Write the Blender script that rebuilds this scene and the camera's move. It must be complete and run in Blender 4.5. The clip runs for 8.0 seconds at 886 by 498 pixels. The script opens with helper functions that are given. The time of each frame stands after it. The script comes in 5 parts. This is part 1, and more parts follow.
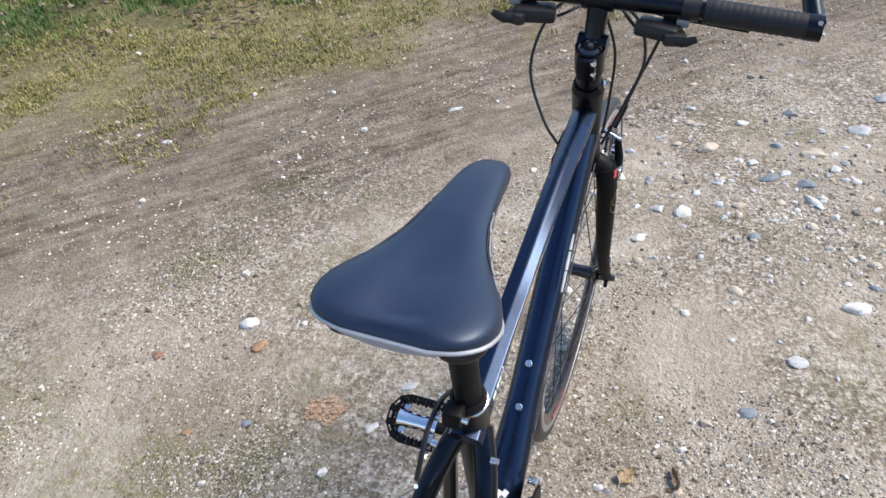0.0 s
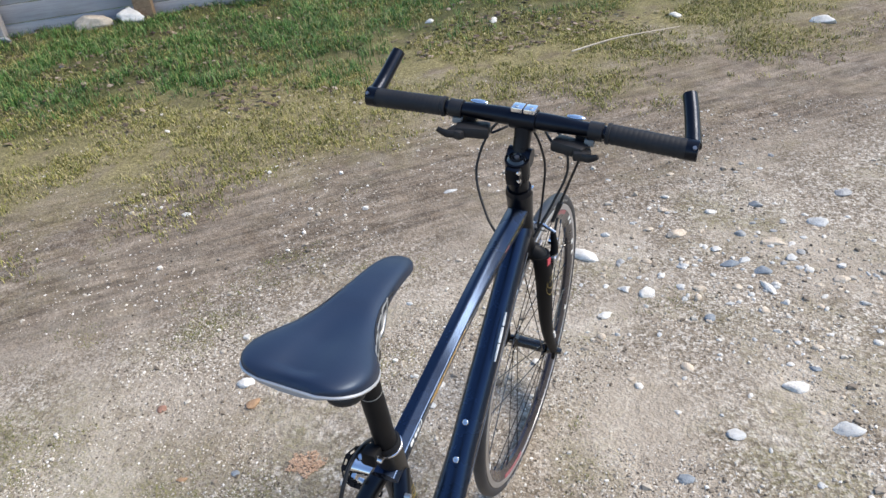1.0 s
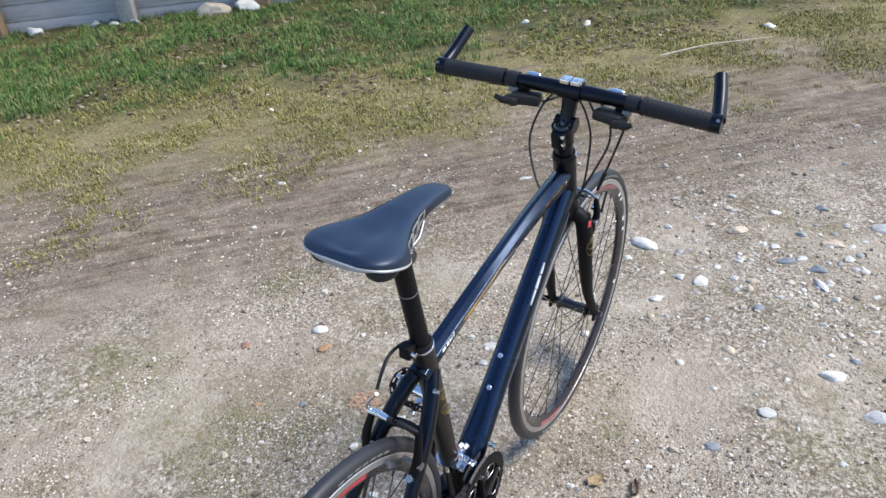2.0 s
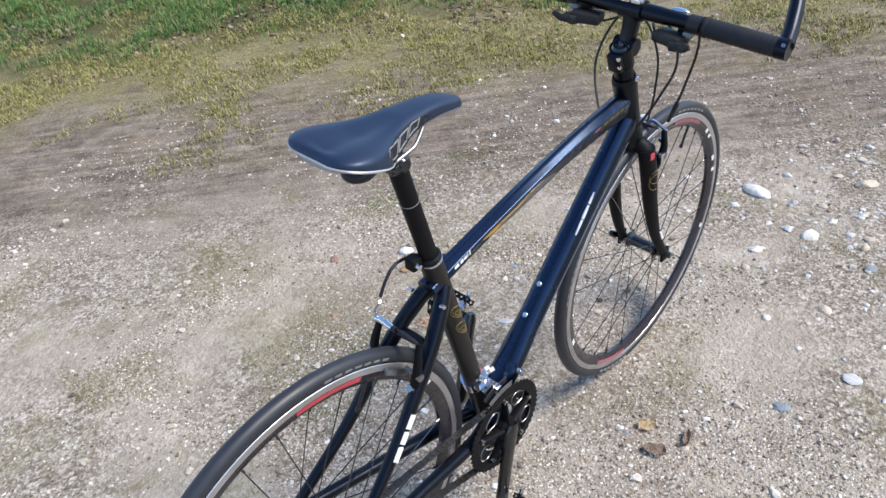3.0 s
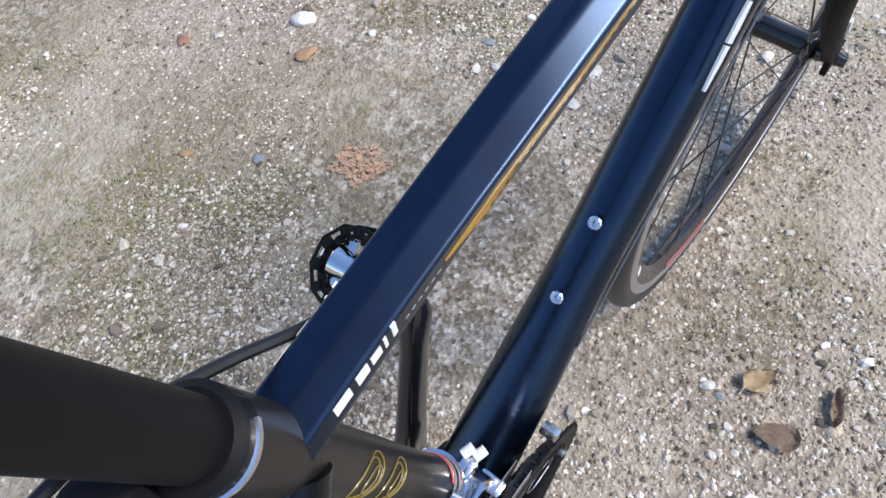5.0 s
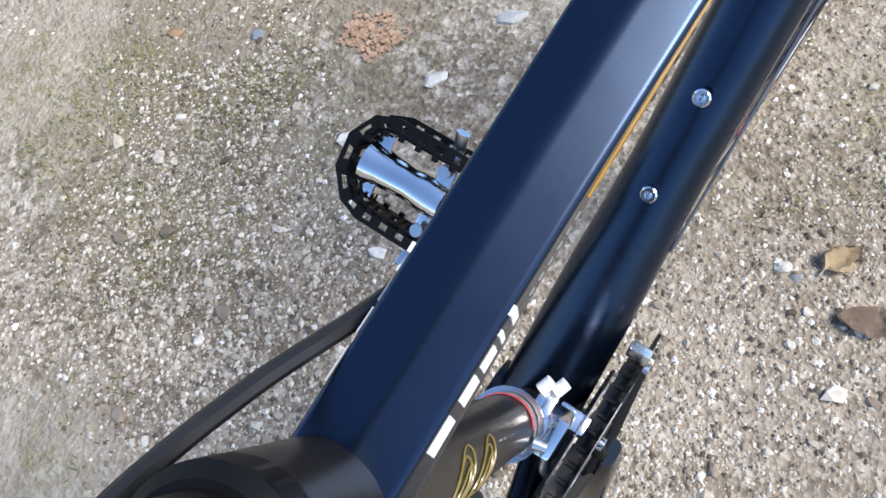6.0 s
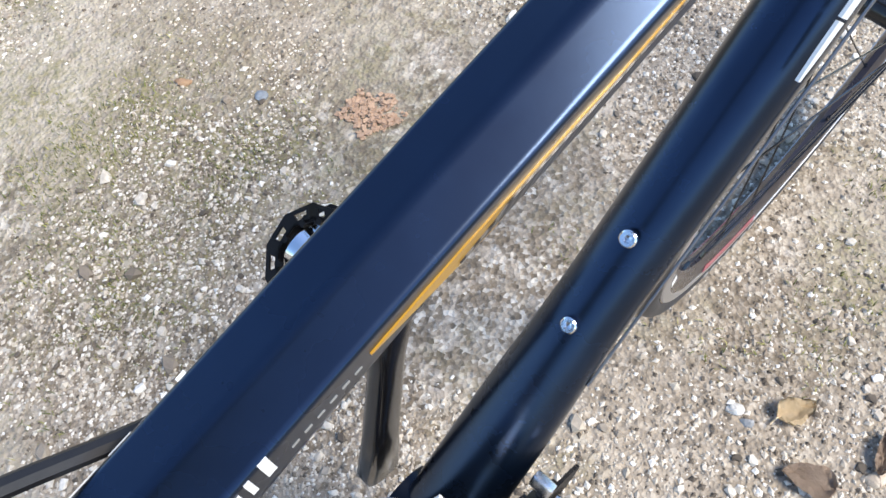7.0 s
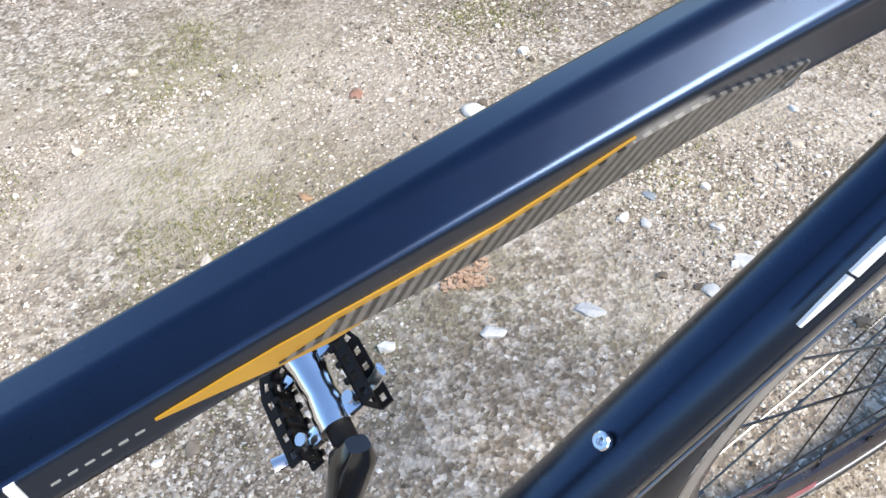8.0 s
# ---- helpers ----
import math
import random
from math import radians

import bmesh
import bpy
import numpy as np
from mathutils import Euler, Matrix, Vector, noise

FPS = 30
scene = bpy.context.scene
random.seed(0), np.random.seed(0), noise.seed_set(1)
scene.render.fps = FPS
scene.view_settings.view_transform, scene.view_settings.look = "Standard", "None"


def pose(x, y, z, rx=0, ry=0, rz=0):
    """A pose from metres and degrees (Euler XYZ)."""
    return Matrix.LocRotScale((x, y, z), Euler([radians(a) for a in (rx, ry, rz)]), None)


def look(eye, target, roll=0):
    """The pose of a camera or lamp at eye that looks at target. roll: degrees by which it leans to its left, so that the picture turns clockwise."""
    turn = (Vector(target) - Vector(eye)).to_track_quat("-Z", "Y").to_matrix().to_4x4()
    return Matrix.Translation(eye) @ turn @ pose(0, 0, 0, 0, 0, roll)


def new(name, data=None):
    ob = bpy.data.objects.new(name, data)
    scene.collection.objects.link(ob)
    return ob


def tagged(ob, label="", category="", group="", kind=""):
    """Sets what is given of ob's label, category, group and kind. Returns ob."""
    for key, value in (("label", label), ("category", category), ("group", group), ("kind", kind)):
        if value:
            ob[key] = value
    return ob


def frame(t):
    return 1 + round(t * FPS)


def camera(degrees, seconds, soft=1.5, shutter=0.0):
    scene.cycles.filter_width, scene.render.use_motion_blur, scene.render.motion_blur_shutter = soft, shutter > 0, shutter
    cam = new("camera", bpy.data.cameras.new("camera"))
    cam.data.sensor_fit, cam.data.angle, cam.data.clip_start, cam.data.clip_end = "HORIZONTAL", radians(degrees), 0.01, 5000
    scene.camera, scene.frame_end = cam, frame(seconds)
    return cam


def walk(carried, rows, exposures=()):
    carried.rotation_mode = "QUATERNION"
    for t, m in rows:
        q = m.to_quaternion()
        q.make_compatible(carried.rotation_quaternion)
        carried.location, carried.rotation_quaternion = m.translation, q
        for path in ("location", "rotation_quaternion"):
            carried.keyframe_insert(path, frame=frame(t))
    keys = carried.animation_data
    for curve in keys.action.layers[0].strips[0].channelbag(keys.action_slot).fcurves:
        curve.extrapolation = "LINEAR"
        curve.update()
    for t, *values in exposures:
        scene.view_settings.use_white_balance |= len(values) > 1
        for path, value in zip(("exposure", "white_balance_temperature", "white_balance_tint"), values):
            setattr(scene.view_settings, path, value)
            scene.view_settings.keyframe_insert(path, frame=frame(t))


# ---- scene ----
cam = camera(58.51, 8.0, soft=1.5, shutter=0.0)
EXPOSURES = [(0.0, 0.40, 6580, 11), (2.0, 0.41, 6420, 10), (3.5, 0.45, 6250, 12), (5.0, 0.34, 6280, 12), (6.5, 0.64, 6430, 10), (8.0, 0.80, 6500, 10)]
# seconds, eye, target, roll
PATH = [
    (0, (0.3062, 0.0765, 1.3242), (-0.3719, 1.5189, 0.1160), -8.12),
    (0.5, (0.3824, 0.0130, 1.3978), (-0.3153, 1.5165, 0.2785), -7.70),
    (1, (0.4928, -0.0311, 1.4472), (-0.2650, 1.4872, 0.3887), -7.26),
    (1.5, (0.5798, -0.1069, 1.4707), (-0.3093, 1.3713, 0.4585), -6.66),
    (2, (0.6543, -0.1947, 1.4497), (-0.3070, 1.2306, 0.4279), -6.62),
    (2.2, (0.6762, -0.2095, 1.4286), (-0.3271, 1.1770, 0.3936), -7.44),
    (3.3, (0.8515, 0.0234, 1.3464), (-0.4278, 1.0959, 0.2450), -9.19),
    (3.5, (0.7848, 0.0994, 1.3073), (-0.5029, 1.1928, 0.2366), -8.51),
    (4, (0.5756, 0.2987, 1.2526), (-0.5438, 1.3114, -0.0594), -9.60),
    (4.5, (0.3978, 0.4945, 1.1399), (-0.7228, 1.3628, -0.2709), -14.35),
    (5, (0.2211, 0.5676, 0.9490), (-0.6490, 1.2981, -0.6969), -14.71),
    (5.2, (0.1771, 0.5831, 0.9007), (-0.5936, 1.2940, -0.8023), -13.75),
    (6.3, (0.1374, 0.6100, 0.8647), (-0.6001, 1.0383, -0.9443), -26.71),
    (6.5, (0.1495, 0.6179, 0.8664), (-0.6078, 1.1262, -0.9135), -20.69),
    (7, (0.1661, 0.6508, 0.8596), (-0.6814, 1.2424, -0.8526), -13.34),
    (7.5, (0.1936, 0.6989, 0.8463), (-0.9146, 1.2987, -0.7068), -10.57),
    (8, (0.2166, 0.6978, 0.8491), (-1.0638, 1.2761, -0.5743), -5.57),
]
walk(cam, [(t, look(eye, target, roll)) for t, eye, target, roll in PATH], exposures=EXPOSURES)

# ---- light: hazy sun from the right and ahead, blue sky ----
SUN_AZ, SUN_EL = radians(62), radians(50)      # azimuth from +y towards +x
world = bpy.data.worlds.new("sky")
scene.world = world
world.use_nodes = True
wn = world.node_tree
sky = wn.nodes.new("ShaderNodeTexSky")
sky.sky_type, sky.sun_disc = "NISHITA", False
sky.sun_elevation, sky.sun_rotation = SUN_EL, SUN_AZ
sky.air_density, sky.dust_density, sky.ozone_density = 1.1, 0.5, 4.5
wn.links.new(sky.outputs[0], wn.nodes["Background"].inputs[0])
wn.nodes["Background"].inputs[1].default_value = 0.20
sun_data = bpy.data.lights.new("sun", "SUN")
sun_data.energy, sun_data.angle, sun_data.color = 4.0, radians(24), (1.0, 0.915, 0.78)
sun = new("sun", sun_data)
sun.matrix_world = look((10 * math.sin(SUN_AZ) * math.cos(SUN_EL), 10 * math.cos(SUN_AZ) * math.cos(SUN_EL), 10 * math.sin(SUN_EL)), (0, 0, 0))


# ---- materials ----
class Nodes:
    """A short way to wire a node material."""

    def __init__(self, name):
        self.mat = bpy.data.materials.new(name)
        self.mat.use_nodes = True
        self.tree = self.mat.node_tree
        self.bsdf = self.tree.nodes["Principled BSDF"]
        self.coord = self.add("ShaderNodeTexCoord").outputs["Object"]

    def add(self, kind, **inputs):
        n = self.tree.nodes.new(kind)
        for k, v in inputs.items():
            self.put(n.inputs[k.replace("_", " ")], v)
        return n

    def put(self, socket, v):
        if isinstance(v, bpy.types.NodeSocket):
            self.tree.links.new(v, socket)
        elif socket.type == "RGBA" and len(v) == 3:
            socket.default_value = (*v, 1)
        else:
            socket.default_value = v

    def noise(self, scale, detail=4.0, rough=0.6, vector=None):
        return self.add("ShaderNodeTexNoise", Vector=vector or self.coord, Scale=scale, Detail=detail, Roughness=rough).outputs[0]

    def ramp(self, fac, stops, mode="LINEAR"):
        n = self.add("ShaderNodeValToRGB", Fac=fac)
        e = n.color_ramp.elements
        n.color_ramp.interpolation = mode
        while len(e) < len(stops):
            e.new(0.5)
        for el, (p, c) in zip(e, stops):
            el.position, el.color = p, ((*c, 1) if isinstance(c, tuple) else (c, c, c, 1))
        return n.outputs[0]

    def mix(self, fac, a, b, blend="MIX"):
        n = self.tree.nodes.new("ShaderNodeMix")
        n.data_type, n.blend_type = "RGBA", blend
        self.put(n.inputs[0], fac)
        self.put(n.inputs[6], a)
        self.put(n.inputs[7], b)
        return n.outputs[2]

    def math(self, op, a, b=0.0, clamp=False):
        n = self.tree.nodes.new("ShaderNodeMath")
        n.operation, n.use_clamp = op, clamp
        self.put(n.inputs[0], a)
        self.put(n.inputs[1], b)
        return n.outputs[0]

    def bump(self, height, strength=0.3, distance=0.002):
        n = self.add("ShaderNodeBump", Strength=strength, Distance=distance, Height=height)
        self.put(self.bsdf.inputs["Normal"], n.outputs[0])

    def set(self, **inputs):
        for k, v in inputs.items():
            self.put(self.bsdf.inputs[k.replace("_", " ")], v)
        return self.mat


def paint(name, colour, rough=0.3, coat=0.0, metal=0.0, vary=0.25, grain=900.0, dust=0.0, ior=1.5, fleck=0.08, coat_rough=0.12):
    """Painted, moulded or bare metal surface with faint smears, dust and grain."""
    n = Nodes(name)
    smear = n.noise(14, 5, 0.65)
    fine = n.noise(grain, 2)
    col = n.mix(n.ramp(smear, [(0.3, 1 - vary), (0.7, 1.0)]), (0, 0, 0), colour)
    if dust:
        col = n.mix(n.math("MULTIPLY", n.ramp(n.noise(38, 6, 0.7), [(0.45, 0.0), (0.75, 1.0)]), dust), col, (0.30, 0.26, 0.21))
    r = n.ramp(smear, [(0.25, max(rough - 0.06, 0.03)), (0.75, min(rough + 0.09, 1.0))])
    n.bump(fine, fleck, 0.0006)
    return n.set(Base_Color=col, Roughness=r, Metallic=metal, Coat_Weight=coat, Coat_Roughness=coat_rough, IOR=ior)


# Blue in this base colour paints the sky's reflection onto top and down tube.
BLACK = paint("sky_tinted_black_paint", (0.0105, 0.0270, 0.0640), 0.25, 0.40, metal=0.9, dust=0.006, fleck=0.02, coat_rough=0.30)
# The same black with little of that blue, for stays, bars and fittings.
BLACK_STAY = paint("satin_black_stay_paint", (0.013, 0.016, 0.024), 0.30, 0.15, metal=0.9, dust=0.008, fleck=0.02, coat_rough=0.28)
SEAT_TUBE = paint("charcoal_lacquer", (0.013, 0.0115, 0.010), 0.36, 0.10, dust=0.004, ior=1.35, fleck=0.03)
BLACK_MATT = paint("matt_black_metal", (0.005, 0.005, 0.006), 0.52, dust=0.004, ior=1.25)
PLASTIC = paint("black_plastic", (0.012, 0.012, 0.014), 0.45, dust=0.03, ior=1.4)
GLOSS = paint("gloss_black_metal", (0.006, 0.006, 0.007), 0.16, 0.5)
RUBBER = paint("tyre_rubber", (0.020, 0.022, 0.028), 0.46, dust=0.02, grain=500)
GRIP = paint("grip_rubber", (0.012, 0.013, 0.016), 0.60, dust=0.03, grain=600, ior=1.4)
SILVER = paint("brushed_alloy", (0.66, 0.67, 0.69), 0.26, metal=1.0, vary=0.15)
CHROME = paint("polished_alloy", (0.78, 0.79, 0.81), 0.12, metal=1.0, vary=0.12)
STEEL = paint("dull_steel", (0.36, 0.36, 0.37), 0.38, metal=1.0)
TRACK = paint("worn_brake_track", (0.60, 0.59, 0.60), 0.34, metal=0.9, dust=0.04)
RIM = paint("dark_anodised_rim", (0.014, 0.012, 0.018), 0.26, 0.3, dust=0.03)
RED = paint("red_decal", (0.52, 0.055, 0.075), 0.40, dust=0.12)
CHAIN = paint("greasy_chain_steel", (0.085, 0.080, 0.075), 0.42, metal=0.9, vary=0.5)
RED_WORN = paint("worn_pink_decal", (0.30, 0.085, 0.10), 0.42, dust=0.35)
WHITE = paint("white_decal", (0.78, 0.78, 0.76), 0.35)
GREY = paint("grey_decal", (0.22, 0.22, 0.21), 0.45)
GOLD = paint("gold_decal", (0.42, 0.22, 0.015), 0.34, 0.3)
GOLD_LINE = paint("gold_line_decal", (0.20, 0.145, 0.03), 0.36, 0.3)
SILVER_TRIM = paint("silver_piping", (0.52, 0.52, 0.53), 0.38, metal=0.4)
SHELL = paint("grey_saddle_underside", (0.34, 0.34, 0.35), 0.5)


def saddle_vinyl():
    n = Nodes("saddle_vinyl")
    v = n.add("ShaderNodeTexVoronoi", Vector=n.coord, Scale=520.0).outputs["Distance"]
    n.bump(n.mix(0.35, v, n.noise(40, 3)), 0.10, 0.0006)
    r = n.ramp(n.noise(16, 4), [(0.3, 0.40), (0.7, 0.50)])
    # Black vinyl; the blue in base and specular tint paints in a sky sheen.
    col = n.mix(n.ramp(n.noise(30, 6), [(0.55, 0.0), (0.85, 0.12)]), (0.010, 0.017, 0.036), (0.045, 0.048, 0.056))
    return n.set(Base_Color=col, Roughness=r, IOR=1.55, Specular_Tint=(0.66, 0.80, 1.0))


def carbon():
    """Woven stripes on the belly of the top tube."""
    n = Nodes("carbon_weave")
    m = n.add("ShaderNodeMapping", Vector=n.coord)
    m.inputs["Rotation"].default_value = (0.45, 0, 0)
    w = n.add("ShaderNodeTexWave", Vector=m.outputs[0], Scale=78.0, Distortion=0.3, Detail=1.0)
    w.bands_direction = "Y"
    col = n.ramp(w.outputs[0], [(0.30, (0.018, 0.017, 0.016)), (0.6, (0.105, 0.098, 0.088))])
    n.bump(w.outputs[0], 0.2, 0.0005)
    return n.set(Base_Color=col, Roughness=0.35, Coat_Weight=0.5)


VINYL, CARBON = saddle_vinyl(), carbon()
VINYL_DARK = paint("dark_side_vinyl", (0.012, 0.013, 0.016), 0.55, grain=520, ior=1.4, fleck=0.2)

# The edge of the grass runs along this line; s grows towards the grass.
EDGE, ALONG, ACROSS = (-3.5, 0.9), (0.733, 0.680), (-0.680, 0.733)


MOSSY = ((-1.25, 0.84), (-0.78, 0.80), (-0.55, 0.86), (-0.55, 0.66))


def ground_material():
    n = Nodes("gravelly_earth")
    # s: metres past the grass edge; sw: the same with a ragged line
    sep = n.add("ShaderNodeSeparateXYZ", Vector=n.coord)
    s = n.math("ADD", n.math("MULTIPLY", sep.outputs[0], ACROSS[0]), n.math("MULTIPLY", sep.outputs[1], ACROSS[1]))
    s = n.math("SUBTRACT", s, EDGE[0] * ACROSS[0] + EDGE[1] * ACROSS[1])
    wob = n.math("MULTIPLY", n.math("SUBTRACT", n.noise(1.3, 6, 0.65), 0.5), 2.4)
    sw = n.math("ADD", s, wob)
    big, mid, fine = n.noise(2.2, 6, 0.6), n.noise(11, 6, 0.65), n.noise(75, 5, 0.7)
    grit = n.add("ShaderNodeTexVoronoi", Vector=n.coord, Scale=170.0)
    gritty = n.add("ShaderNodeTexVoronoi", Vector=n.coord, Scale=75.0)
    sand = n.ramp(big, [(0.38, (0.19, 0.150, 0.102)), (0.5, (0.36, 0.300, 0.225)), (0.61, (0.57, 0.50, 0.41))])
    sand = n.mix(n.ramp(mid, [(0.36, 0.70), (0.55, 0.0)]), sand, (0.19, 0.145, 0.10))
    grain = n.ramp(n.add("ShaderNodeSeparateColor", Color=grit.outputs["Color"]).outputs[0],
                   [(0.0, (0.045, 0.035, 0.026)), (0.3, (0.27, 0.215, 0.158)), (0.7, (0.50, 0.445, 0.37)), (1.0, (0.86, 0.82, 0.74))])
    dusty = n.ramp(n.noise(1.7, 5, 0.6, n.add("ShaderNodeMapping", Vector=n.coord, Location=(3.0, 7.0, 0.0)).outputs[0]), [(0.44, 0.0), (0.60, 1.0)])
    def blob(x, y, inner, outer):
        d = n.tree.nodes.new("ShaderNodeVectorMath")
        d.operation = "DISTANCE"
        n.put(d.inputs[0], n.coord)
        d.inputs[1].default_value = (x, y, 0)
        return n.ramp(n.math("ADD", d.outputs["Value"], n.math("MULTIPLY", n.math("SUBTRACT", mid, 0.5), 0.55)), [(inner, 1.0), (outer, 0.0)])

    dusty = n.math("MAXIMUM", dusty, n.math("MULTIPLY", n.math("MAXIMUM", blob(-1.02, 1.02, 0.18, 0.46), blob(0.10, 0.88, 0.06, 0.26)), 0.85))
    sand = n.mix(n.math("SUBTRACT", 0.66, n.math("MULTIPLY", dusty, 0.46)), sand, grain)
    sand = n.mix(n.math("MULTIPLY", dusty, 0.5), sand, (0.47, 0.41, 0.335))
    sand = n.mix(n.math("MULTIPLY", n.ramp(fine, [(0.36, 0.80), (0.58, 0.0)]), n.math("SUBTRACT", 1.0, n.math("MULTIPLY", dusty, 0.7))), sand, (0.125, 0.098, 0.07))
    blotch = n.ramp(n.noise(5.5, 6, 0.7, n.add("ShaderNodeMapping", Vector=n.coord, Location=(9.0, 2.0, 4.0)).outputs[0]), [(0.54, 0.0), (0.68, 0.75)])
    # Darker patches at four set places, broken up by fine noise.
    dark_patches = n.math("MULTIPLY", n.math("MAXIMUM", n.math("MAXIMUM", n.math("MAXIMUM", blob(0.09, 1.10, 0.04, 0.24), blob(-0.33, 0.98, 0.03, 0.16)), blob(-0.60, 1.00, 0.10, 0.36)), blob(-0.30, 0.72, 0.05, 0.24)), 0.75)
    blotch = n.math("MAXIMUM", blotch, n.math("MULTIPLY", dark_patches, n.ramp(fine, [(0.30, 1.0), (0.62, 0.35)])))
    sand = n.mix(blotch, sand, n.mix(fine, (0.07, 0.052, 0.036), (0.30, 0.24, 0.17)))
    moss = n.math("MULTIPLY", n.ramp(n.noise(2.3, 5, 0.7), [(0.49, 0.0), (0.64, 1.0)]), n.ramp(fine, [(0.38, 0.0), (0.60, 0.75)]))
    green = n.math("MAXIMUM", n.math("MAXIMUM", blob(MOSSY[0][0], MOSSY[0][1], 0.05, 0.36), blob(MOSSY[1][0], MOSSY[1][1], 0.05, 0.34)), n.math("MAXIMUM", blob(MOSSY[2][0], MOSSY[2][1], 0.02, 0.24), blob(MOSSY[3][0], MOSSY[3][1], 0.02, 0.20)))
    moss = n.math("MAXIMUM", moss, n.math("MULTIPLY", green, n.ramp(fine, [(0.40, 0.0), (0.60, 0.80)])))
    sand = n.mix(moss, sand, (0.185, 0.165, 0.070))
    clod = n.add("ShaderNodeTexVoronoi", Vector=n.coord, Scale=62.0, Randomness=1.0)
    shade = n.add("ShaderNodeSeparateColor", Color=clod.outputs["Color"]).outputs[1]
    rough_spots = n.math("MULTIPLY", n.ramp(n.noise(3.1, 5, 0.65), [(0.36, 0.25), (0.58, 1.0)]), n.ramp(clod.outputs["Distance"], [(0.30, 1.0), (0.62, 0.35)]))
    rough_spots = n.math("MULTIPLY", rough_spots, n.math("SUBTRACT", 1.0, n.math("MULTIPLY", dusty, 0.75)))
    sand = n.mix(n.math("MULTIPLY", rough_spots, n.ramp(shade, [(0.18, 0.66), (0.36, 0.0)])), sand, (0.105, 0.084, 0.062))
    sand = n.mix(n.math("MULTIPLY", rough_spots, n.ramp(shade, [(0.70, 0.0), (0.90, 0.62)])), sand, (0.60, 0.535, 0.455))
    # Streaks drawn out along the wheel ruts.
    lane = n.add("ShaderNodeMapping", Vector=n.add("ShaderNodeVectorRotate", Vector=n.coord, Angle=-math.atan2(ALONG[1], ALONG[0])).outputs[0], Scale=(1.1, 9.0, 1.0)).outputs[0]
    streak = n.noise(2.4, 6, 0.62, lane)
    track = n.ramp(n.math("ADD", n.math("MULTIPLY", s, 0.25), 0.5), [(0.0, 0.0), (0.16, 0.1), (0.27, 0.85), (0.48, 0.9), (0.62, 0.3)])
    earth = n.ramp(n.noise(17, 7, 0.7), [(0.28, (0.095, 0.067, 0.047)), (0.55, (0.210, 0.157, 0.110)), (0.8, (0.34, 0.275, 0.205))])
    earth = n.mix(n.ramp(streak, [(0.40, 0.95), (0.57, 0.0)]), earth, (0.052, 0.036, 0.024))
    earth = n.mix(n.ramp(streak, [(0.56, 0.0), (0.74, 0.55)]), earth, (0.38, 0.32, 0.25))
    earth = n.mix(n.ramp(fine, [(0.34, 0.6), (0.55, 0.0)]), earth, (0.07, 0.05, 0.036))
    col = n.mix(n.math("MULTIPLY", track, n.ramp(mid, [(0.3, 1.0), (0.75, 0.55)])), sand, earth)
    litter = n.ramp(n.noise(62, 7, 0.8), [(0.32, (0.028, 0.026, 0.010)), (0.48, (0.165, 0.140, 0.052)), (0.66, (0.38, 0.32, 0.150))])
    bare = n.ramp(n.noise(4.2, 5, 0.7), [(0.52, 0.0), (0.66, 0.8)])
    litter = n.mix(bare, litter, earth)
    col = n.mix(n.ramp(n.math("ADD", n.math("MULTIPLY", sw, 0.2), 0.5), [(0.43, 0.0), (0.57, 0.85)]), col, litter)
    soil = n.ramp(n.noise(30, 6, 0.7), [(0.3, (0.022, 0.026, 0.010)), (0.6, (0.080, 0.085, 0.028)), (0.85, (0.19, 0.165, 0.085))])
    col = n.mix(n.ramp(n.math("ADD", n.math("MULTIPLY", sw, 0.2), 0.5), [(0.62, 0.0), (0.76, 0.9)]), col, soil)
    h = n.mix(0.5, n.mix(0.5, grit.outputs["Distance"], gritty.outputs["Distance"]), fine)
    n.bump(h, 1.0, 0.010)
    return n.set(Base_Color=col, Roughness=0.95, Specular_IOR_Level=0.2)


def island_colours(name, stops, rough=0.8, grain=120.0, spec=0.3):
    """Each joined piece takes its own colour."""
    n = Nodes(name)
    rnd = n.add("ShaderNodeNewGeometry").outputs["Random Per Island"]
    col = n.ramp(rnd, stops)
    col = n.mix(n.ramp(n.noise(grain, 4), [(0.3, 0.35), (0.6, 0.0)]), col, (0.10, 0.085, 0.065))
    return n.set(Base_Color=col, Roughness=rough, Specular_IOR_Level=spec)


def stone_material(name, light, dark, rough=0.75):
    n = Nodes(name)
    rnd = n.add("ShaderNodeObjectInfo").outputs["Random"]
    col = n.mix(n.ramp(n.noise(36, 6, 0.7), [(0.32, 0.0), (0.72, 1.0)]), dark, light)
    col = n.mix(n.math("MULTIPLY", rnd, 0.25), col, dark)
    col = n.mix(n.ramp(n.noise(150, 4), [(0.55, 0.0), (0.8, 0.4)]), col, (0.20, 0.17, 0.13))
    n.bump(n.noise(130, 6, 0.7), 0.8, 0.004)
    return n.set(Base_Color=col, Roughness=rough, Specular_IOR_Level=0.25)


